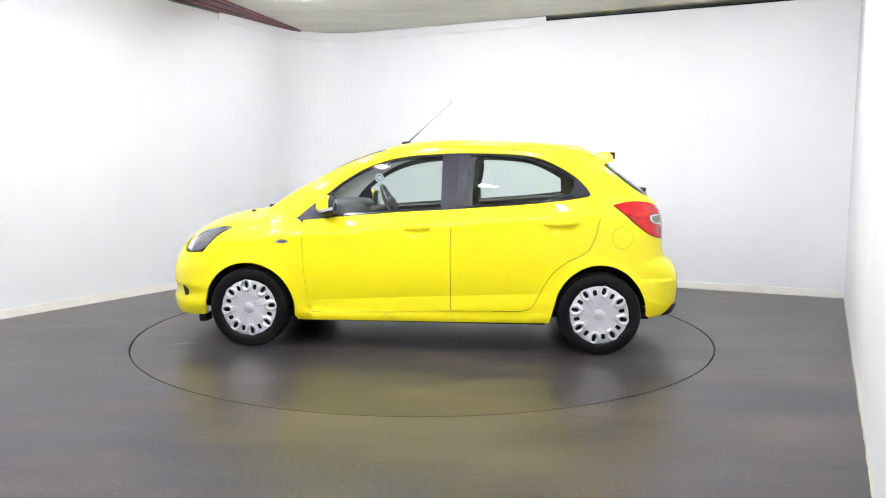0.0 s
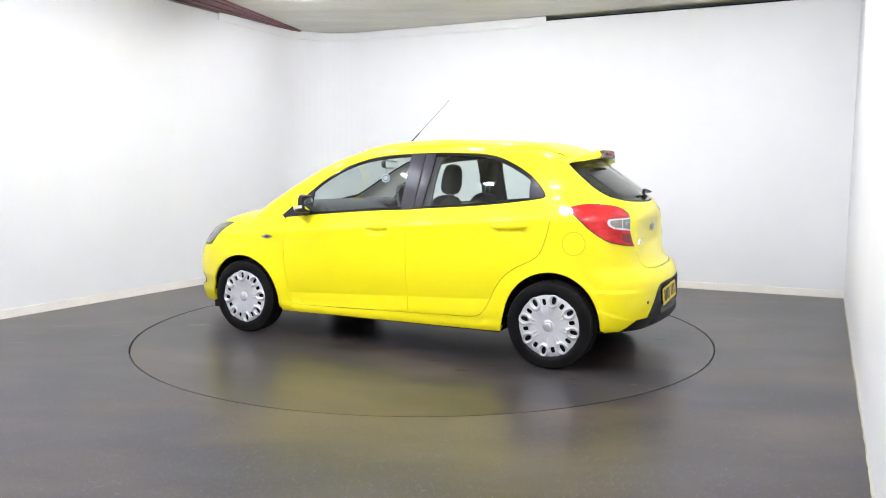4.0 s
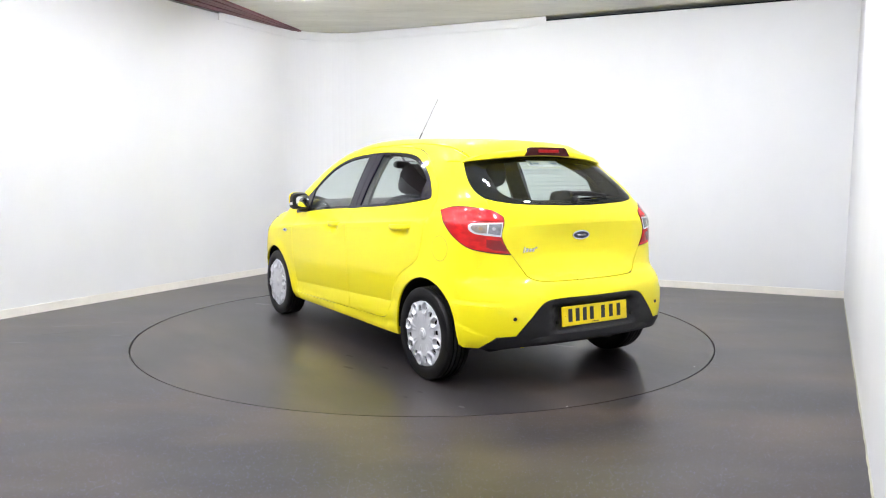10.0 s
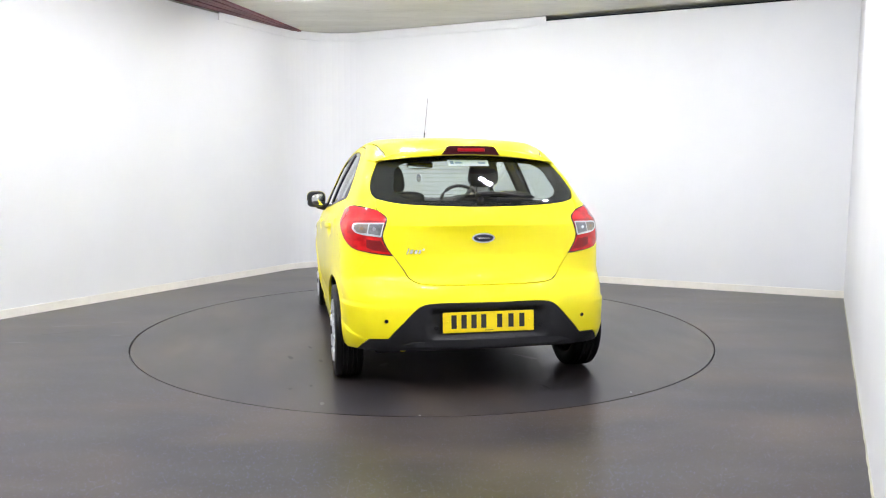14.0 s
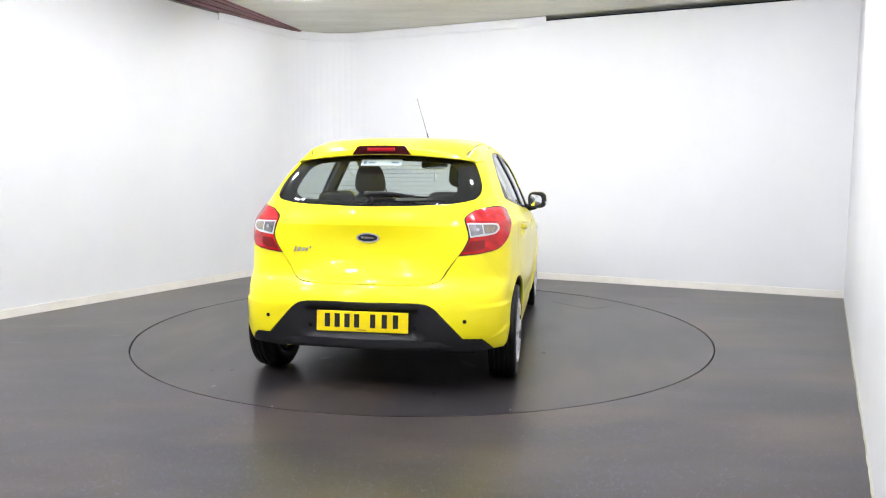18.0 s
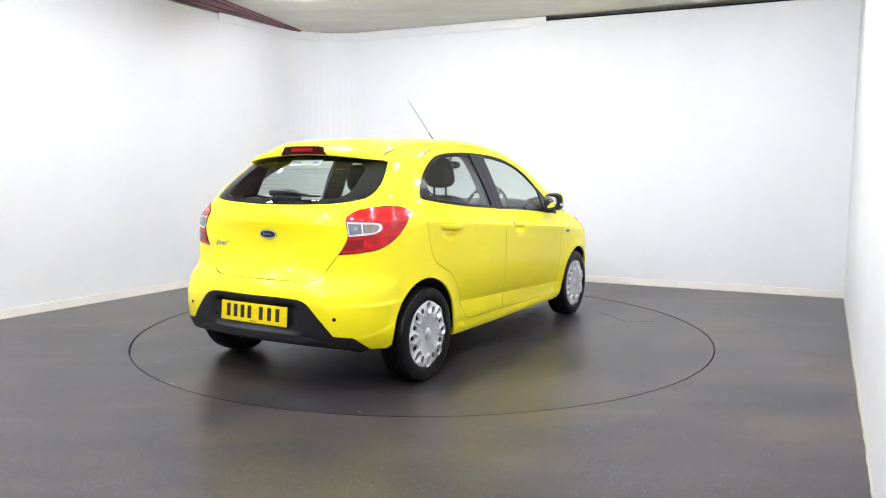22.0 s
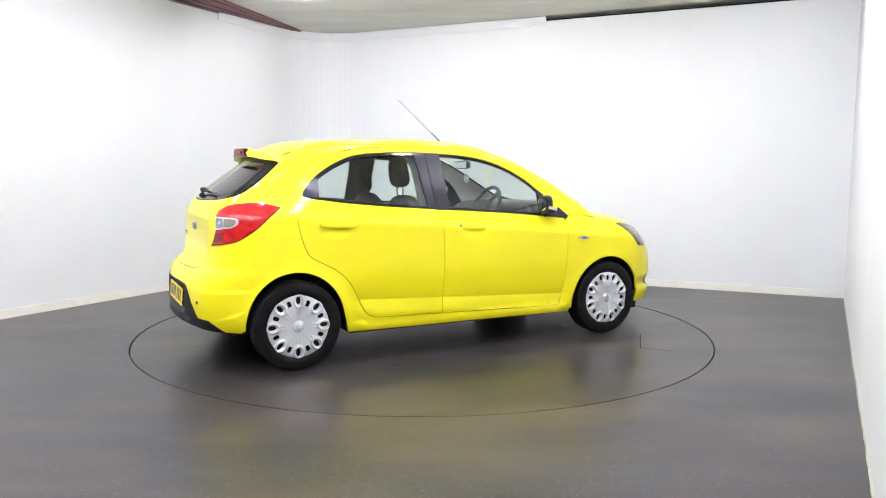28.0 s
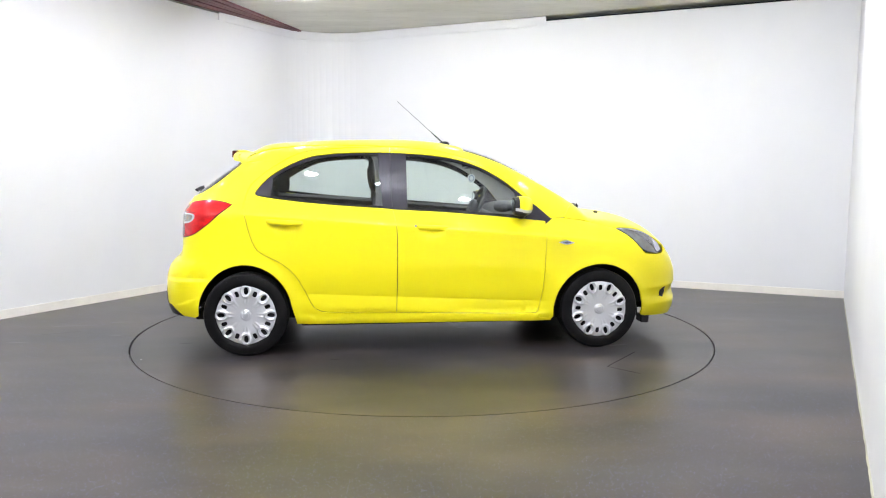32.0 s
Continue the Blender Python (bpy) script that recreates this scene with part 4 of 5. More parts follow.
def tube(bm, pts, radius, n=8, taper=None):
    """A round rod along points."""
    pts = [Vector(p) for p in pts]
    rings = []
    for i, p in enumerate(pts):
        t = (pts[min(i + 1, len(pts) - 1)] - pts[max(i - 1, 0)]).normalized()
        a = t.orthogonal().normalized()
        b = t.cross(a)
        r = radius if taper is None else radius + (taper - radius) * i / (len(pts) - 1)
        rings.append([bm.verts.new(p + (a * math.cos(2 * math.pi * j / n) + b * math.sin(2 * math.pi * j / n)) * r) for j in range(n)])
    for a, b in zip(rings, rings[1:]):
        for j in range(n):
            bm.faces.new((a[j], a[(j + 1) % n], b[(j + 1) % n], b[j]))
    bm.faces.new(rings[0][::-1])
    bm.faces.new(rings[-1])
    return bm


def smooth_by_angle(ob, deg=40):
    ob.data.polygons.foreach_set("use_smooth", [True] * len(ob.data.polygons))
    ob.data.set_sharp_from_angle(angle=radians(deg))
    return ob


# ---- wheels ----

def wheel_meshes():
    bm = bmesh.new()
    half = [(0.192, 0.060), (0.200, 0.076), (0.210, 0.0820), (0.226, 0.0850), (0.242, 0.0840), (0.260, 0.0825), (0.2705, 0.0785), (0.2755, 0.0715), (0.2775, 0.060),
            (0.2770, 0.046), (0.2695, 0.0445), (0.2695, 0.0395), (0.2782, 0.038), (0.2790, 0.020), (0.2715, 0.0185), (0.2715, 0.0125), (0.2790, 0.011)]
    half = [(0.192 + (r - 0.192) * 1.08, y) for r, y in half]
    prof = half + [(r, -y) for r, y in reversed(half)]
    lathe(bm, prof, 96)
    # raised lettering band and shoulder ribs on the side wall
    for k in range(60):
        a = 2 * math.pi * k / 60
        for s in (1, -1):
            box(bm, (0.013, 0.0035, 0.0030), Matrix.Rotation(-a, 4, "Y") @ pose(0.2672, s * 0.0783, 0, 0, 0, -s * 38))
    tyre = bm
    # cover, cut with eight oval and eight small openings
    hub = bmesh.new()
    lathe(hub, [(0.005, 0.05), (0.13, 0.045), (0.196, 0.058), (0.197, 0.02), (0.175, -0.06), (0.10, -0.06), (0.005, -0.05)], 48)
    th = np.linspace(0, 2 * np.pi, 97)[:-1]
    rim = np.stack([np.cos(th), np.sin(th)], 1) * 0.190
    holes, seats = [], []
    for k in range(8):
        for off, rc, a, b in ((0.0, 0.1535, 0.0240, 0.0140), (0.5, 0.1430, 0.0190, 0.0130)):
            ang_ = 2 * np.pi * (k + off) / 8 + 0.1
            u, v = np.array([np.cos(ang_), np.sin(ang_)]), np.array([-np.sin(ang_), np.cos(ang_)])
            t = np.linspace(0, 2 * np.pi, 21)[:-1]
            pw = lambda c, e: np.sign(c) * np.abs(c) ** e
            e = 0.9 if off == 0 else 0.6
            holes.append(u * rc + np.outer(pw(np.cos(t), e) * a, u) + np.outer(pw(np.sin(t), e) * b, v))
            if off == 0:
                seats.append((u, v))
    pts, tri = fill(rim, 0.0058, holes)

    def height(p):
        r = np.hypot(p[:, 0], p[:, 1])
        y = np.interp(r, [0, 0.027, 0.029, 0.033, 0.06, 0.12, 0.165, 0.182, 0.190], [0.085, 0.085, 0.0835, 0.0785, 0.0795, 0.0815, 0.0795, 0.0755, 0.068])
        for u, v in seats:
            q = p - u * 0.152
            d = np.hypot(q @ u / 0.0345, q @ v / 0.0275)
            y = y + 0.0105 * np.exp(-((d - 1.0) / 0.20) ** 2) - 0.006 * (1 - smoothstep(0.45, 0.9, d))
            along = np.clip((p @ u - 0.065) / 0.075, 0, 1)
            y = y + 0.0035 * np.exp(-((np.abs(p @ v) - 0.006 - 0.010 * along) / 0.0042) ** 2) * (along > 0) * (along < 1) * np.sin(np.pi * along)
        return y
    y = height(pts)
    cover = bmesh.new()
    vs = [cover.verts.new((a * 1.090, b, c * 1.090)) for (a, c), b in zip(pts, y)]
    for f in tri:
        cover.faces.new([vs[i] for i in f])
    loops = [list(range(96))]
    k = 96
    for q in holes:
        loops.append(list(range(k, k + len(q))))
        k += len(q)
    for lp in loops:
        low = [cover.verts.new(vs[i].co + Vector((0, -0.012, 0))) for i in lp]
        for i in range(len(lp)):
            cover.faces.new((vs[lp[i]], vs[lp[(i + 1) % len(lp)]], low[(i + 1) % len(lp)], low[i]))
    cap = bmesh.new()
    lathe(cap, [(0.0002, 0.0885), (0.016, 0.0882), (0.0205, 0.0872), (0.0215, 0.085)], 32)
    return tyre, hub, cover, cap


tyre_bm, hub_bm, cover_bm, cap_bm = wheel_meshes()
wheel = part("wheel", hub_bm, UNDER, car, "steel wheel with silver plastic cover", True)
smooth_by_angle(part("tyre", tyre_bm, RUBBER, wheel, "black rubber tyre"), 32)
smooth_by_angle(part("wheel_cover", cover_bm, SILVER, wheel, "silver slotted plastic wheel cover"), 38)
part("centre_cap", cap_bm, SILVER, wheel, "", True)
wheel.matrix_basis = pose(HUB_F, 0.748, AXLE_Z, 0, 12, 0)
for x, y, rz, spin in ((HUB_R, 0.748, 0, 40), (HUB_F, -0.748, 180, 25), (HUB_R, -0.748, 180, 5)):
    copy_thing(wheel, pose(x, y, AXLE_Z, 0, 0, rz) @ pose(0, 0, 0, 0, spin, 0))

# wheel housings and underbody
for sg in (1, -1):
    for hx in (HUB_F, HUB_R):
        bm = bmesh.new()
        rings = []
        rx = 0.352 if hx > 0 else 0.336
        for y in (0.44, 0.60, 0.815):
            a = np.radians(np.arange(4, 177, 8))
            o = np.stack([hx + rx * np.cos(a), 0 * a, 0.285 + 0.356 * np.sin(a)], 1)
            skin = cast(o, np.tile([0, 1.0, 0], (len(a), 1)))[:, 1]
            rings.append([bm.verts.new((q[0], sg * min(y, s - 0.022), q[2])) for q, s in zip(o, skin)])
        for a, b in zip(rings, rings[1:]):
            for i in range(len(a) - 1):
                bm.faces.new((a[i], a[i + 1], b[i + 1], b[i]))
        bm.faces.new(rings[0])
        part("wheel_housing", bm, UNDER, car)
for cx, cy, cz, lx, ly, lz in ((0, 0, 0.215, 1.76, 1.50, 0.05), (-1.25, 0, 0.25, 0.75, 1.22, 0.06), (1.25, 0, 0.22, 0.75, 1.22, 0.07), (-1.66, 0, 0.315, 0.22, 1.10, 0.03), (1.70, 0, 0.25, 0.16, 1.00, 0.04), (-1.3, 0, 0.20, 0.10, 1.2, 0.06), (-0.3, 0.05, 0.185, 1.7, 0.22, 0.05)):
    bm = bmesh.new()
    box(bm, (lx, ly, lz), pose(cx, cy, cz), 0.01, 1)
    part("underbody_panel", bm, UNDER, car, "black underbody panel")
bm = bmesh.new()
tube(bm, [(-1.76, 0.47 + 0.018 * math.cos(a), 0.276 + 0.014 * math.sin(a)) for a in np.linspace(0, 6.28, 14)], 0.007, 8)
part("tow_eye", bm, PAINT, car, "yellow towing eye under the bumper", True)
for sg in (1, -1):
    bm = bmesh.new()
    box(bm, (0.065, 0.10, 0.06), pose(1.650, sg * 0.64, 0.178, 0, 4, 0), 0.008, 1)
    part("air_deflector", bm, PLASTIC, car)

# ---- door mirrors, handles ----
def sweep_back(bm, sg):
    """Draws the front of a mirror housing back towards its outer end."""
    for v in bm.verts:
        if v.co.x > -0.04:
            v.co.x = -0.04 + (v.co.x + 0.04) * (1.12 - 0.70 * min(1.0, max(0.0, sg * v.co.y / 0.16 + 0.5)))


for sg in (1, -1):
    m = pose(0.662, sg * 0.860, 1.028, 0, 0, 0)
    bm = bmesh.new()
    blob(bm, (0, 0, 0), (0.0900, 0.0790, 0.0690), 0.62, 36, 18)
    bmesh.ops.bisect_plane(bm, geom=bm.verts[:] + bm.edges[:] + bm.faces[:], plane_co=(-0.066, 0, 0), plane_no=(1, 0, 0), clear_inner=True)
    bmesh.ops.holes_fill(bm, edges=[e for e in bm.edges if e.is_boundary])
    sweep_back(bm, sg)
    bm.transform(m)
    housing = smooth_by_angle(part("door_mirror", bm, PLASTIC, car, "door mirror with yellow cap and black housing"), 50)
    bm = bmesh.new()
    blob(bm, (0, 0, 0), (0.0930, 0.0812, 0.0715), 0.62, 36, 18)
    geo = bm.verts[:] + bm.edges[:] + bm.faces[:]
    bmesh.ops.bisect_plane(bm, geom=geo, plane_co=(-0.030, 0, 0), plane_no=(1, 0, 0.05), clear_inner=True)
    geo = bm.verts[:] + bm.edges[:] + bm.faces[:]
    bmesh.ops.bisect_plane(bm, geom=geo, plane_co=(0, 0, -0.016), plane_no=(0.12, 0, 1), clear_inner=True)
    sweep_back(bm, sg)
    bm.transform(m)
    smooth_by_angle(part("mirror_cap", bm, PAINT, housing), 50)
    bm = bmesh.new()
    blob(bm, (0, 0, 0), (0.0923, 0.0807, 0.0709), 0.62, 36, 18)
    for co, no in (((0, 0, -0.036), (0.12, 0, 1)), ((0, 0, -0.0155), (-0.12, 0, -1)), ((-0.030, sg * 0.00, 0), (1.0, sg * 0.5, 0))):
        bmesh.ops.bisect_plane(bm, geom=bm.verts[:] + bm.edges[:] + bm.faces[:], plane_co=co, plane_no=no, clear_inner=True)
    sweep_back(bm, sg)
    bm.transform(m)
    smooth_by_angle(part("indicator_lens", bm, LAMP_GREY, housing), 50)
    bm = bmesh.new()
    gm = m @ pose(-0.0660, 0, 0, 0, 0, sg * -5)
    rings = []
    for k in range(1, 6):
        r = k / 5
        rings.append([bm.verts.new(gm @ Vector((0.012 * r * r - 0.008, r * 0.063 * math.copysign(abs(math.cos(a)) ** 0.6, math.cos(a)), r * 0.054 * math.copysign(abs(math.sin(a)) ** 0.6, math.sin(a))))) for a in np.linspace(0, 2 * math.pi, 33)[:-1]])
    bm.faces.new(rings[0])
    for p, q in zip(rings, rings[1:]):
        for i in range(32):
            bm.faces.new((p[i], p[(i + 1) % 32], q[(i + 1) % 32], q[i]))
    part("mirror_glass", bm, MIRROR, housing, "", True)
    bm = bmesh.new()
    tube(bm, [(0.65, sg * 0.850, 0.974), (0.665, sg * 0.80, 0.964), (0.68, sg * 0.755, 0.962)], 0.026, 12, 0.034)
    part("mirror_arm", bm, PLASTIC, housing, "", True)

    for x0, x1, z0, z1 in ((-0.100, 0.160, 0.890, 0.878), (-1.108, -0.852, 0.932, 0.918)):
        bm = bmesh.new()
        xs = np.linspace(x0, x1, 15)
        zs = np.linspace(z0, z1, 15)
        yb = np.interp(xs, [x0, x1], half_width(np.array([x0 - 0.06, x1 + 0.06]), np.array([z0, z1]) + 0.012))
        rings = []
        for i in range(15):
            s = math.sin(math.pi * i / 14) ** 0.45 if 0 < i < 14 else 0.05
            c = Vector((xs[i], sg * (yb[i] - 0.006 + 0.024 * s), zs[i] - 0.006 * s))
            rings.append([bm.verts.new(c + Vector((0, sg * math.cos(b) * 0.008 * (0.4 + 0.6 * s), math.sin(b) * 0.0200 * (0.45 + 0.55 * s)))) for b in np.linspace(0, 2 * math.pi, 13)[:-1]])
        for a, b in zip(rings, rings[1:]):
            for j in range(12):
                bm.faces.new((a[j], a[(j + 1) % 12], b[(j + 1) % 12], b[j]))
        bm.faces.new(rings[0])
        bm.faces.new(rings[-1])
        part("door_handle", bm, PAINT, car, "yellow pull door handle", True)
bm = bmesh.new()
lathe(bm, [(0.0002, 0.004), (0.008, 0.004), (0.010, 0.0)], 16, pose(-0.085, -0.846, 0.893, 180, 0, 0))
part("key_lock", bm, CHROME, car)

# ---- tailgate details ----
def badge_oval(name, x, z, ry, rz, depth, mat, parent, label="", yc=0.0):
    bm = bmesh.new()
    n = 40
    front = [bm.verts.new((x, yc + ry * math.cos(2 * math.pi * i / n), z + rz * math.sin(2 * math.pi * i / n))) for i in range(n)]
    back = [bm.verts.new((v.co.x + depth, v.co.y, v.co.z)) for v in front]
    bm.faces.new(front)
    bm.faces.new(back)
    for i in range(n):
        bm.faces.new((front[i], front[(i + 1) % n], back[(i + 1) % n], back[i]))
    return part(name, bm, mat, parent, label)


oval = badge_oval("maker_badge", -1.730, 0.890, 0.067, 0.0285, 0.02, CHROME, car, "oval dark blue badge with chrome rim")
badge_oval("badge_face", -1.7325, 0.890, 0.057, 0.0205, 0.01, BLUE, oval)
bm = bmesh.new()
tube(bm, [(-1.7340, 0.036 - 0.0024 * i, 0.890 + 0.0075 * math.sin(i * 1.05) * (1 - 0.015 * i)) for i in range(31)], 0.0022, 6)
part("badge_mark", bm, CHROME, oval)
for y, z, w, h in ((0.436, 0.818, 0.010, 0.036), (0.415, 0.817, 0.018, 0.026), (0.390, 0.816, 0.017, 0.022), (0.368, 0.816, 0.015, 0.022), (0.346, 0.828, 0.014, 0.012)):
    bm = bmesh.new()
    o = np.array([(-0.9, y + a * w / 2 - b * h * 0.16, z + b * h / 2) for a, b in ((1, -1), (-1, -1), (-1, 1), (1, 1))])
    q = cast(o, np.tile([-1.0, 0, 0], (4, 1)))
    back = [bm.verts.new(v) for v in q]
    face = [bm.verts.new(Vector(v) + Vector((-0.005, 0, 0))) for v in q + (q.mean(0) - q) * 0.18]
    bm.faces.new(face)
    for i in range(4):
        bm.faces.new((back[i], back[(i + 1) % 4], face[(i + 1) % 4], face[i]))
    part("model_badge", bm, CHROME, car, "small slanted chrome badge shape")
bm = bmesh.new()
box(bm, (0.03, 0.22, 0.010), pose(-1.812, 0, 0.637), 0.003, 1)
part("tailgate_grip", bm, PAINT, car)

tilt = 4.5
pl_m = pose(-1.862, 0, 0.4325, 0, tilt, 0)
bm = bmesh.new()
box(bm, (0.006, 0.526, 0.115), pl_m, 0.0025, 2)
plate = part("number_plate", bm, PLATE, car, "yellow rear number plate with black marks")
for i, y in enumerate((0.200, 0.143, 0.086, 0.030, -0.062, -0.128, -0.192)):
    bm = bmesh.new()
    box(bm, (0.002, 0.030, 0.076), pl_m @ pose(-0.0035, y, 0.004))
    part("character_bar", bm, INK, plate)
bm = bmesh.new()
box(bm, (0.002, 0.05, 0.004), pl_m @ pose(-0.0035, 0.0, -0.047))
part("maker_line", bm, INK, plate)
for y in (0.235, -0.235):
    bm = bmesh.new()
    lathe(bm, [(0.0002, 0.0045), (0.0045, 0.004), (0.006, 0.0)], 12, pl_m @ pose(-0.003, y, 0.004, 0, 0, 90))
    part("screw_cap", bm, PLATE, plate)
for y in (0.30, -0.30):
    bm = bmesh.new()
    lathe(bm, [(0.0002, 0.003), (0.009, 0.002), (0.011, -0.004)], 14, pose(-1.868, y, 0.405, 0, 0, 90))
    part("parking_sensor", bm, GLOSS_BLACK, car)
# lower lip of the insert
bm = bmesh.new()
rings = []
for y in np.linspace(-0.58, 0.58, 41):
    xr = float(cast(np.array([[-0.9, y, 0.315]]), np.array([[-1.0, 0, 0]]))[0, 0])
    k = float(smoothstep(0.42, 0.58, abs(y)))
    rings.append([bm.verts.new((xr + a + (max(a, 0.010) - a) * k, y, z + (0.306 - z) * 0.4 * k)) for a, z in ((0.05, 0.350), (0.000, 0.347), (-0.006, 0.339), (-0.007, 0.298), (0.004, 0.283), (0.06, 0.280))])
for a, b in zip(rings, rings[1:]):
    for j in range(5):
        bm.faces.new((a[j], a[j + 1], b[j + 1], b[j]))
for r in (rings[0], rings[-1]):
    bm.faces.new(r)
smooth_by_angle(part("bumper_lip", bm, PLASTIC, diff), 35)

# rear wiper
def rear_pt(y, z, out):
    p = cast(np.array([[-0.9, y, z]]), np.array([[-1.0, 0, 0]]))
    return Vector(p[0] + form_normal(p)[0] * out)


def rear_line(ys, z, out):
    o = np.stack([np.full(len(ys), -0.9), ys, np.full(len(ys), z)], 1)
    p = cast(o, np.tile([-1.0, 0, 0], (len(ys), 1)))
    return [Vector(q) for q in p + form_normal(p) * out]


bm = bmesh.new()
lathe(bm, [(0.0002, 0.034), (0.014, 0.032), (0.018, 0.022), (0.019, 0.0)], 24, Matrix.Translation(rear_pt(0.0, 1.108, 0)) @ pose(0, 0, 0, 0, 0, 90) @ pose(0, 0, 0, -38, 0, 0))
wiper = part("rear_wiper", bm, PLASTIC, car, "black rear wiper parked across the window", True)
bm = bmesh.new()
rings = []
for i in range(11):
    s = i / 10
    c = rear_pt(0.035 - 0.29 * s, 1.116 + 0.008 * math.sin(math.pi * min(1, s * 1.1)) - 0.008 * s, 0.024)
    w = 0.019 - 0.012 * s
    rings.append([bm.verts.new(c + v) for v in (Vector((0.010, 0, -w)), Vector((-0.008, 0, -w * 0.7)), Vector((-0.014, 0, w * 0.6)), Vector((0.002, 0, w)))])
for a, b in zip(rings, rings[1:]):
    for j in range(4):
        bm.faces.new((a[j], a[(j + 1) % 4], b[(j + 1) % 4], b[j]))
bm.faces.new(rings[0])
bm.faces.new(rings[-1])
part("wiper_arm", bm, PLASTIC, wiper, "", True)
bm = bmesh.new()
tube(bm, [rear_pt(-0.06 - 0.27 * i / 8, 1.118 - 0.006 * i / 8, 0.010) for i in range(9)], 0.0055, 6)
part("wiper_blade", bm, GLOSS_BLACK, wiper)
# front wipers, parked on the scuttle
for y0, y1 in ((0.42, -0.10), (-0.10, -0.58)):
    bm = bmesh.new()
    pts = []
    for i in range(9):
        y = y0 + (y1 - y0) * i / 8
        x = 1.255 - 0.36 * y * y
        p = cast(np.array([[x, y, 0.6]]), np.array([[0, 0, 1.0]]))[0]
        pts.append((p[0], p[1], p[2] + 0.022))
    tube(bm, pts, 0.008, 6)
    blob(bm, pts[0], (0.022, 0.022, 0.012), 0.8, 12, 8)
    part("windscreen_wiper", bm, PLASTIC, car, "black windscreen wiper", True)
panel("scuttle", "t 1.29,0 1.24,0.3 1.11,0.60 1.135,0.572! 1.06,0.575! 1.185,0.3 1.235,0", "roll", PLASTIC, car, mirror=True, off=-0.008, gap=0, depth=0, h=0.04)
for y in (0.35, -0.35):
    bm = bmesh.new()
    p = cast(np.array([[1.36, y, 0.6]]), np.array([[0, 0, 1.0]]))[0]
    blob(bm, tuple(p + np.array([0, 0, 0.006])), (0.018, 0.012, 0.010), 0.8, 12, 8)
    part("washer_jet", bm, PLASTIC, car, "", True)

# aerial and roof ditch mouldings
bm = bmesh.new()
blob(bm, (0.215, 0, 1.487), (0.040, 0.020, 0.022), 0.8, 20, 10)
aerial = part("aerial", bm, PLASTIC, car, "thin black roof aerial leaning back", True)
bm = bmesh.new()
base, tip = Vector((0.205, 0.002, 1.495)), Vector((-0.160, 0.035, 1.822))
tube(bm, [base, base.lerp(tip, 0.25)], 0.0055, 8, 0.0042)
part("aerial_foot", bm, PLASTIC, aerial)
bm = bmesh.new()
tube(bm, [base.lerp(tip, 0.24), tip], 0.0022, 6, 0.0016)
part("aerial_rod", bm, GLOSS_BLACK, aerial)
for sg in (1, -1):
    bm = bmesh.new()
    pts = []
    for i in range(7):
        x = -1.19 - 0.05 * i / 6
        p = cast(np.array([[x, sg * (0.512 - 0.016 * i / 6), 0.6]]), np.array([[0, 0, 1.0]]))[0]
        pts.append((p[0], p[1], p[2] + 0.001))
    tube(bm, pts, 0.003, 6)
    part("roof_moulding", bm, PLASTIC, roof)

# heating lines on the rear window
HEAT = plain("brown_heating_line", (0.10, 0.075, 0.05), 0.6)
for i in range(9):
    bm = bmesh.new()
    z = 1.115 + 0.024 * i
    tube(bm, rear_line(np.linspace(0.44, -0.44, 13), z, -0.0065), 0.0009, 4)
    part("heating_line", bm, HEAT, tailgate)

# sticker inside the rear window
stick = []
bm = bmesh.new()
for i in range(9):
    y = 0.135 - 0.255 * i / 8
    stick.append((bm.verts.new(rear_pt(y, 1.343, -0.006)), bm.verts.new(rear_pt(y, 1.306, -0.006))))
for a, b in zip(stick, stick[1:]):
    bm.faces.new((a[0], a[1], b[1], b[0]))
sticker = part("window_sticker", bm, PAPER, car, "white printed sticker in the rear window")
for y0, y1, z0, z1 in ((0.120, 0.100, 1.335, 1.315), (0.090, -0.100, 1.329, 1.318)):
    bm = bmesh.new()
    bm.faces.new([bm.verts.new(rear_pt(y, z, -0.0048)) for y, z in ((y0, z0), (y0, z1), (y1, z1), (y1, z0))])
    part("print_bar", bm, STICKER_INK, sticker)

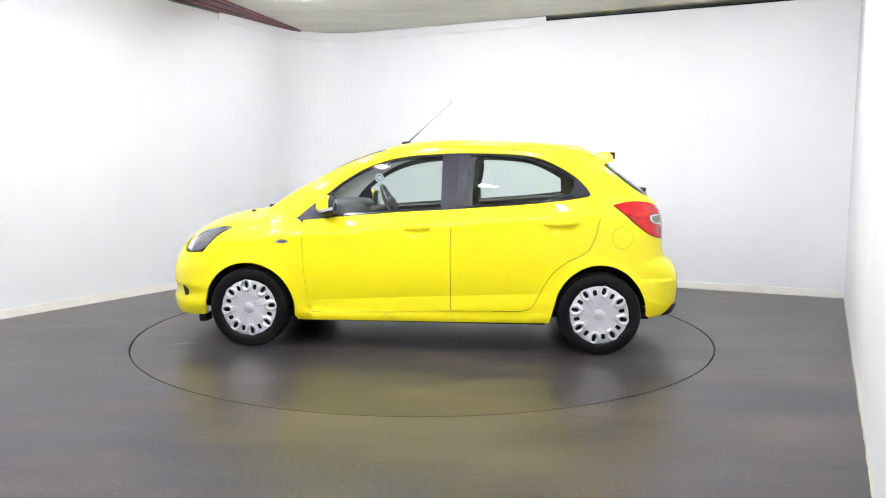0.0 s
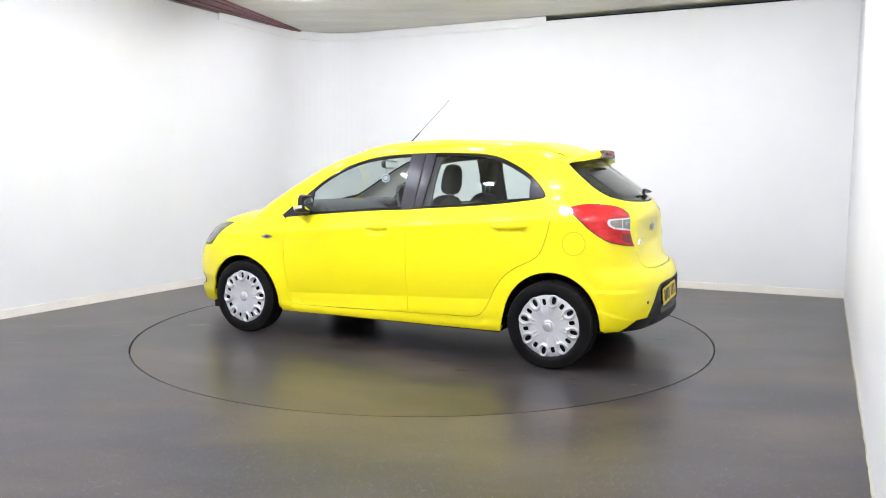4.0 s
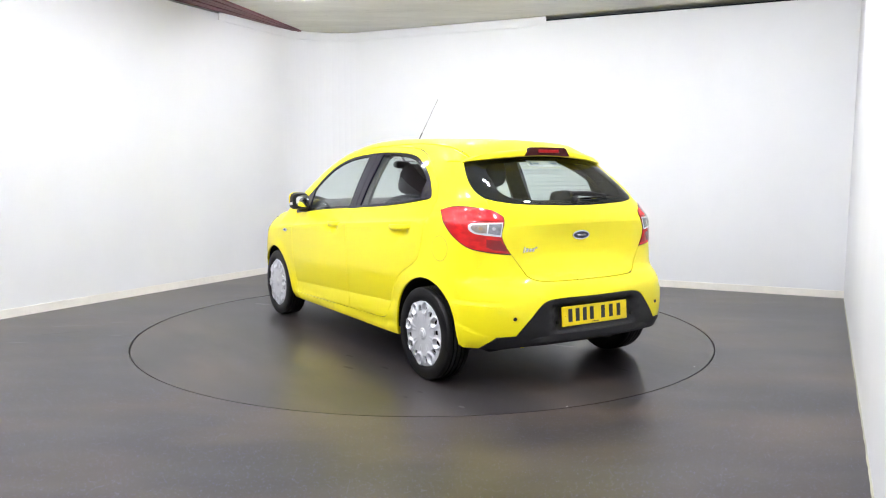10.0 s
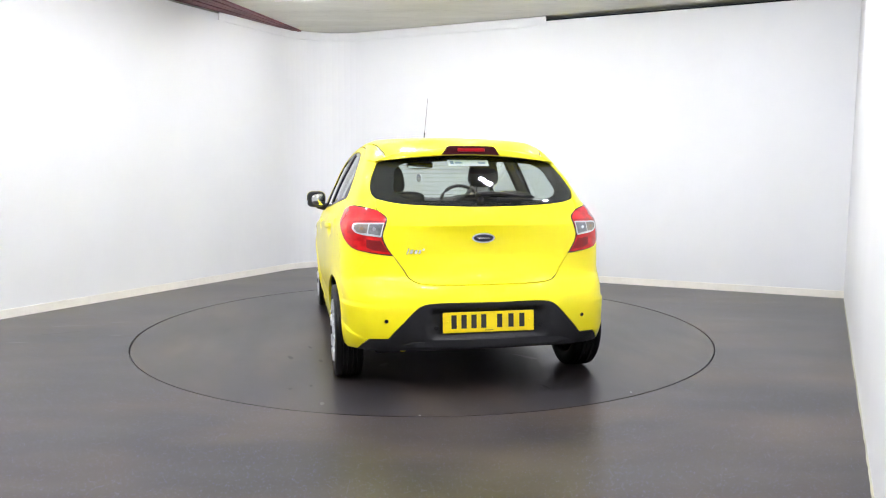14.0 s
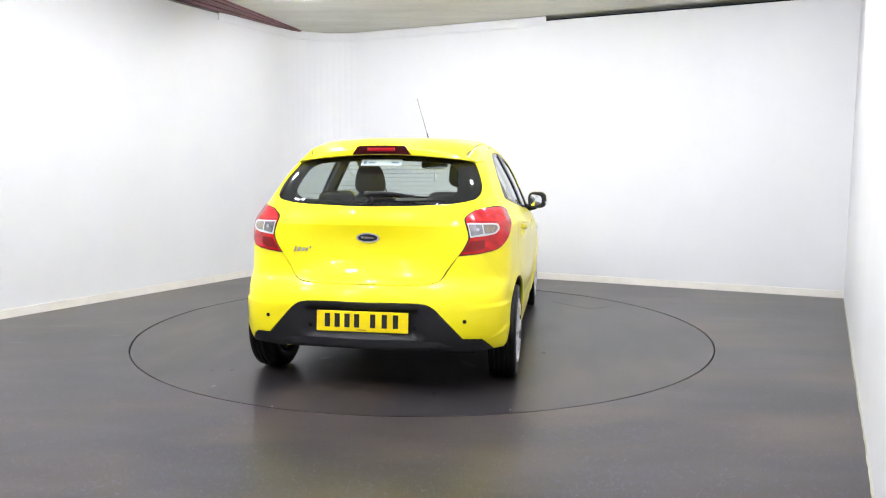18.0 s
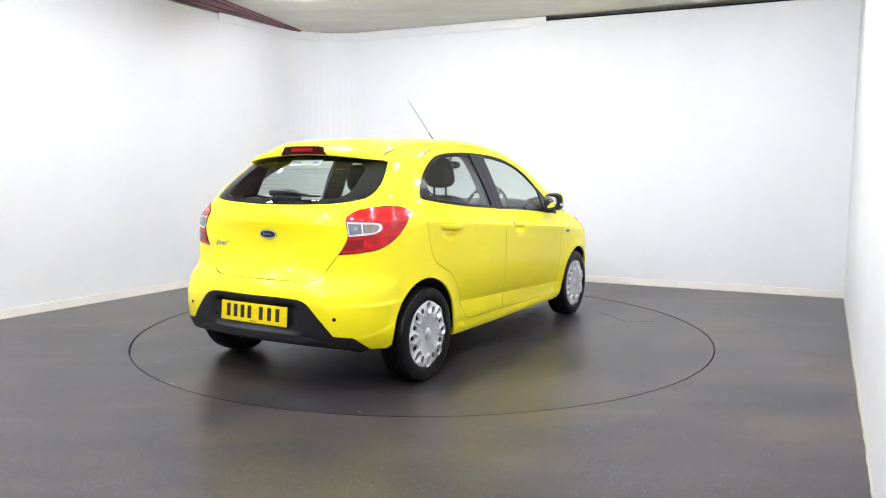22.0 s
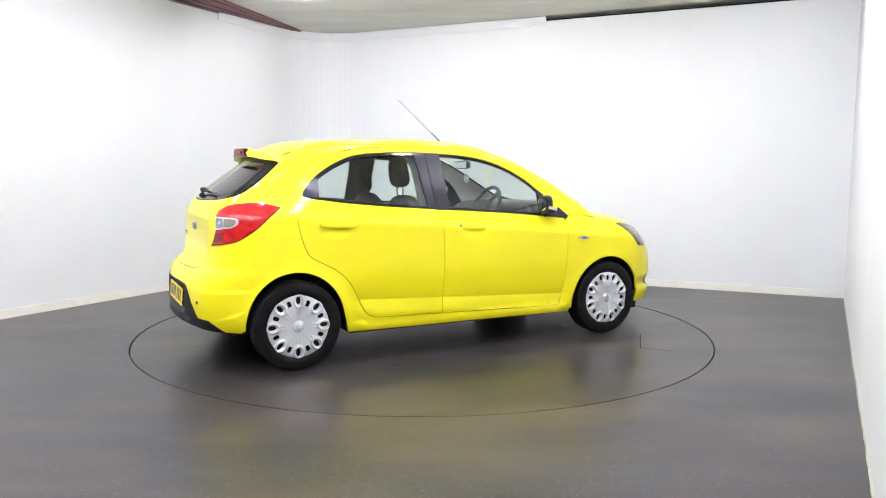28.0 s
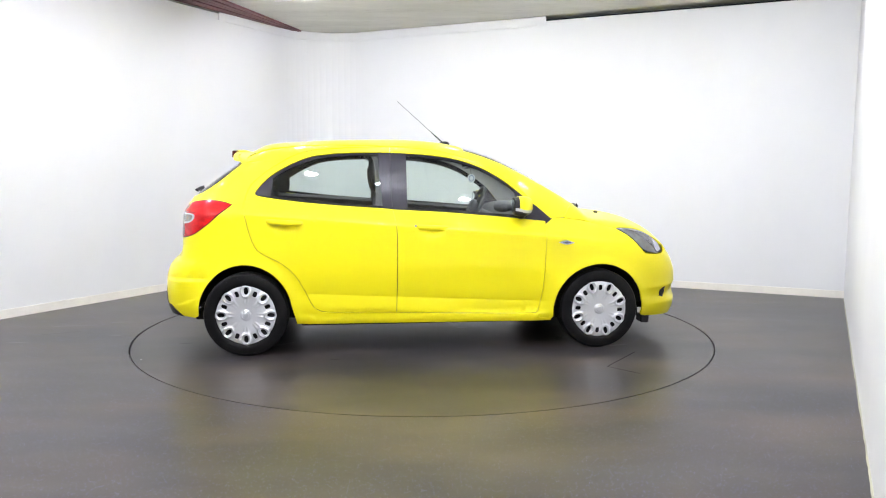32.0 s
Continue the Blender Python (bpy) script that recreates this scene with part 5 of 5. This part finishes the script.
# ---- inside trim of pillars, frames and flanks ----
for sg, ch in ((1, "L"), (-1, "R")):
    panel("pillar_lining", "s 0.880,0.945! 0.862,0.935 0.707,1.112 0.555,1.232 0.398,1.325 0.236,1.382 0.039,1.423 -0.226,1.443 -0.491,1.437 -0.79,1.416 -0.90,1.387 -1.0,1.335! -1.15,1.33 r 0.51,1.32! t -1.2,0.47! -0.3,0.52 0.28,0.505 0.62,0.545 0.97,0.572 1.090,0.555! s 0.985,0.947!",
          "roll", LINER, car, sg, off=-0.018, gap=0, depth=0, h=0.06, inward=True)
    panel("frame_lining", "s 0.840,0.932! 0.707,1.112 0.555,1.232 0.398,1.325 0.236,1.382 0.039,1.423 -0.245,1.443! -0.250,1.395! -0.2,1.392 0.034,1.378 0.23,1.347 0.408,1.285 0.566,1.193 0.72,1.07!", ch, TRIM, car, sg, off=-0.016, gap=0, depth=0, h=0.03, inward=True)
    panel("frame_lining", "s -1.15,0.74! -1.204,0.812 -1.236,0.935 -1.253,1.03 -1.218,1.158 -1.12,1.254 -0.90,1.387 -0.79,1.416 -0.491,1.437 -0.255,1.443! -0.258,1.392! -0.365,1.392 -0.55,1.388 -0.71,1.376 -0.817,1.356 -0.92,1.316 -1.005,1.271 -1.074,1.225 -1.160,1.115! -1.1,1.09!",
          ch, TRIM, car, sg, off=-0.016, gap=0, depth=0, h=0.04, inward=True)
    panel("centre_pillar_lining", "s -0.13,0.98! -0.14,1.2 -0.145,1.42! -0.42,1.42! -0.37,1.36 -0.355,1.2 -0.36,0.98!", ch, CABIN, car, sg, off=-0.030, gap=0, depth=0.02, h=0.05)
    panel("quarter_lining", "s -1.0,1.337! -1.12,1.258 -1.221,1.161 -1.258,1.04 -1.241,0.935 -1.2,0.75! r 0.70,0.75! 0.64,1.06! 0.595,1.13 0.565,1.22 0.505,1.323!", "rear", CABIN, car, sg, off=-0.03, gap=0, depth=0, h=0.06, inward=True)
panel("tailgate_lining", "r 0,0.64 0.36,0.66 0.49,0.82 0.55,1.0 0.56,1.10! 0.33,1.07 0,1.06", "rear", CABIN, car, mirror=True, off=-0.03, gap=0, depth=0, h=0.06, inward=True)

# ---- cabin ----
bm = bmesh.new()
box(bm, (2.5, 1.24, 0.05), pose(-0.20, 0, 0.30), 0.01, 1)
part("cabin_floor", bm, CABIN, car)
bm = bmesh.new()
blob(bm, (0.90, 0, 0.840), (0.34, 0.69, 0.190), 0.5, 40, 16)
box(bm, (0.5, 0.24, 0.30), pose(0.45, 0, 0.50), 0.04, 2)
part("dashboard", bm, CABIN, car, "dark grey dashboard", True)
bm = bmesh.new()
blob(bm, (0.72, -0.36, 1.00), (0.16, 0.19, 0.045), 0.7, 24, 10)
part("instrument_hood", bm, CABIN, car, "", True)
bm = bmesh.new()
sw = pose(0.405, -0.36, 0.985, 0, -66, 0)
tube(bm, [sw @ Vector((0.178 * math.cos(a), 0.178 * math.sin(a), 0)) for a in np.linspace(0, 2 * math.pi, 41)], 0.0145, 8)
for a in (0.0, 2.2, 4.08):
    tube(bm, [sw @ Vector((0, 0, 0.01)), sw @ Vector((0.175 * math.cos(a + 1.57), 0.175 * math.sin(a + 1.57), 0))], 0.016, 8)
blob(bm, (0, 0, 0.02), (0.07, 0.075, 0.035), 0.7, 20, 10, sw)
tube(bm, [sw @ Vector((0, 0, 0)), sw @ Vector((0, 0, -0.30))], 0.03, 8)
part("steering_wheel", bm, CABIN, car, "dark three-spoke steering wheel", True)
for y in (0.36, -0.36):
    bm = bmesh.new()
    blob(bm, (0.13, y, 0.50), (0.27, 0.25, 0.085), 0.55, 28, 14)
    seat = part("front_seat", bm, SEAT_CLOTH, car, "charcoal cloth front seat with headrest", True)
    bm = bmesh.new()
    blob(bm, (0, 0, 0), (0.075, 0.24, 0.31), 0.6, 28, 18, pose(-0.225, y, 0.795, 0, -17, 0))
    part("backrest", bm, SEAT_CLOTH, seat, "", True)
    bm = bmesh.new()
    lift = -0.030 if y > 0 else 0.022
    blob(bm, (0, 0, 0), (0.052, 0.112, 0.112), 0.66, 28, 16, pose(-0.340, y, 1.240 + lift, 0, -8, 0))
    for v in bm.verts:
        v.co.y = y + (v.co.y - y) * (1 - 1.6 * (v.co.z - 1.24 - lift))
    part("headrest", bm, SEAT_CLOTH, seat, "", True)
    bm = bmesh.new()
    for d in (0.05, -0.05):
        tube(bm, [(-0.320, y + d, 1.04), (-0.335, y + d, 1.20)], 0.007, 8)
    part("headrest_posts", bm, CHROME, seat)
bm = bmesh.new()
blob(bm, (-0.80, 0, 0.52), (0.26, 0.63, 0.09), 0.5, 36, 12)
bench = part("rear_bench", bm, SEAT_CLOTH, car, "charcoal cloth rear bench", True)
bm = bmesh.new()
blob(bm, (0, 0, 0), (0.075, 0.63, 0.30), 0.45, 40, 16, pose(-1.08, 0, 0.775, 0, -20, 0))
part("backrest", bm, SEAT_CLOTH, bench, "", True)
for y in (0.36, -0.36):
    bm = bmesh.new()
    blob(bm, (0, 0, 0), (0.04, 0.12, 0.055), 0.65, 24, 12, pose(-1.17, y, 1.085, 0, -15, 0))
    part("headrest", bm, SEAT_CLOTH, bench, "", True)
bm = bmesh.new()
box(bm, (0.42, 1.16, 0.025), pose(-1.42, 0, 1.015, 0, 3, 0), 0.008, 1)
part("parcel_shelf", bm, CABIN, car, "dark parcel shelf")
bm = bmesh.new()
blob(bm, (0.40, 0, 1.325), (0.022, 0.115, 0.034), 0.6, 28, 12)
im = part("rear_view_mirror", bm, CABIN, car, "dark rear-view mirror", True)
bm = bmesh.new()
box(bm, (0.002, 0.20, 0.052), pose(0.3775, 0, 1.325), 0.0, 1)
part("mirror_glass", bm, MIRROR, im)
bm = bmesh.new()
tube(bm, [(0.41, 0, 1.34), (0.46, 0, 1.40)], 0.010, 8)
part("mirror_stem", bm, CABIN, im)
bm = bmesh.new()
lathe(bm, [(0.0002, 0.003), (0.036, 0.003), (0.036, -0.003), (0.0002, -0.003)], 28, pose(0.435, 0.0, 1.215, 0, 0, 24))
fresh = part("air_freshener", bm, PAPER, car, "white printed disc hanging from the mirror")
bm = bmesh.new()
lathe(bm, [(0.018, 0.0042), (0.026, 0.0042)], 28, pose(0.435, 0.0, 1.215, 0, 0, 24))
lathe(bm, [(0.018, -0.0042), (0.026, -0.0042)], 28, pose(0.435, 0.0, 1.215, 0, 0, 24))
part("printed_ring", bm, STICKER_INK, fresh)
bm = bmesh.new()
tube(bm, [(0.425, 0, 1.30), (0.435, 0, 1.25)], 0.0015, 5)
part("string", bm, INK, fresh)

# ---- marks on the turntable: lid joint, scuffs, drips ----
SCUFF = plain("pale_scuff", (0.16, 0.158, 0.155), 0.42, scale=40, spread=0.4)


def mark(name, pts, mat, parent, z=0.0012, label=""):
    bm = bmesh.new()
    bm.faces.new([bm.verts.new((x, y, z)) for x, y in pts])
    bmesh.ops.recalc_face_normals(bm, faces=bm.faces)
    if bm.faces[:][0].normal.z < 0:
        bmesh.ops.reverse_faces(bm, faces=bm.faces[:])
    me = bpy.data.meshes.new(name)
    bm.to_mesh(me)
    bm.free()
    me.materials.append(mat)
    ob = new(name, me)
    ob.parent = parent
    return tagged(ob, label)


def line_mark(name, a, b, w, mat, parent):
    a, b = Vector(a), Vector(b)
    n = (b - a).normalized()
    n = Vector((-n.y, n.x)) * w / 2
    return mark(name, [a + n, b + n, b - n, a - n], mat, parent)


line_mark("lid_joint", (1.40, -1.00), (1.07, -1.36), 0.008, PIT, turntable)
line_mark("lid_joint", (1.07, -1.36), (1.22, -1.55), 0.008, PIT, turntable)


def scuff(cx, cy, lx, ly, ang_, seed, mat, parent, z=0.0010):
    r = random.Random(seed)
    out = []
    for i in range(14):
        a = 2 * math.pi * i / 14
        k = 0.65 + 0.5 * r.random()
        u, v = lx * k * math.cos(a), ly * k * math.sin(a)
        c, s = math.cos(radians(ang_)), math.sin(radians(ang_))
        out.append((cx + u * c - v * s, cy + u * s + v * c))
    mark("scuff", out, mat, parent, z)


PALE = plain("white_paint_fleck", (0.55, 0.55, 0.55), 0.6)
DRIP = plain("dark_tyre_drip", (0.013, 0.012, 0.011), 0.42, scale=40, spread=0.4)
for i, (x, y, lx, ly, a, mat) in enumerate(((1.69, 0.77, 0.10, 0.035, 30, SCUFF), (1.40, 0.38, 0.04, 0.015, 40, SCUFF), (-1.10, -0.51, 0.10, 0.025, 35, SCUFF), (-1.12, 0.48, 0.06, 0.020, -40, SCUFF),
                                            (-1.87, 0.91, 0.028, 0.016, 0, SCUFF), (-2.17, 0.42, 0.008, 0.006, 0, PALE), (-2.00, -0.85, 0.008, 0.006, 0, PALE), (1.07, -0.46, 0.09, 0.030, 40, SCUFF), (0.78, -0.62, 0.05, 0.014, 20, SCUFF),
                                            (0.30, -0.05, 0.06, 0.018, 5, SCUFF), (1.35, -0.78, 0.10, 0.02, 20, SCUFF), (0.98, -0.52, 0.07, 0.03, 60, DRIP), (-0.82, 1.08, 0.050, 0.020, 10, DRIP), (-0.95, 0.88, 0.045, 0.016, 0, DRIP),
                                            (-1.56, 1.08, 0.020, 0.014, 0, DRIP), (-1.52, 0.96, 0.022, 0.012, 0, DRIP), (-0.55, 0.94, 0.050, 0.012, 15, DRIP), (-0.71, -0.99, 0.040, 0.018, 0, DRIP), (-1.80, -0.40, 0.06, 0.012, 10, DRIP))):
    scuff(x, y, lx, ly, a, i, mat, turntable)
fl = bpy.data.objects["floor"]
for i, (x, y, lx, ly, a) in enumerate(((-3.01, -0.54, 0.10, 0.012, 8), (-2.86, 0.06, 0.22, 0.012, 12), (-2.55, 0.20, 0.09, 0.016, 10), (-2.38, -0.30, 0.05, 0.012, 10), (-1.51, -1.72, 0.010, 0.008, 0))):
    scuff(x, y, lx, ly, a, 40 + i, SCUFF, fl)
line_mark("scratch", (-2.96, -0.28), (-2.72, -0.16), 0.012, DRIP, fl)

TURN = (173.346344, -5.1010975, -0.0115427319, 0.000221246719)


def motions():
    rows = []
    for i in range(17):
        t = i * 2.0
        rows.append((t, pose(0, 0, 0, 0, 0, sum(k * t ** n for n, k in enumerate(TURN)))))
    walk(turntable, rows)
    walk(car, [(t, m @ pose(-0.062, -0.015, 0)) for t, m in rows])


motions()
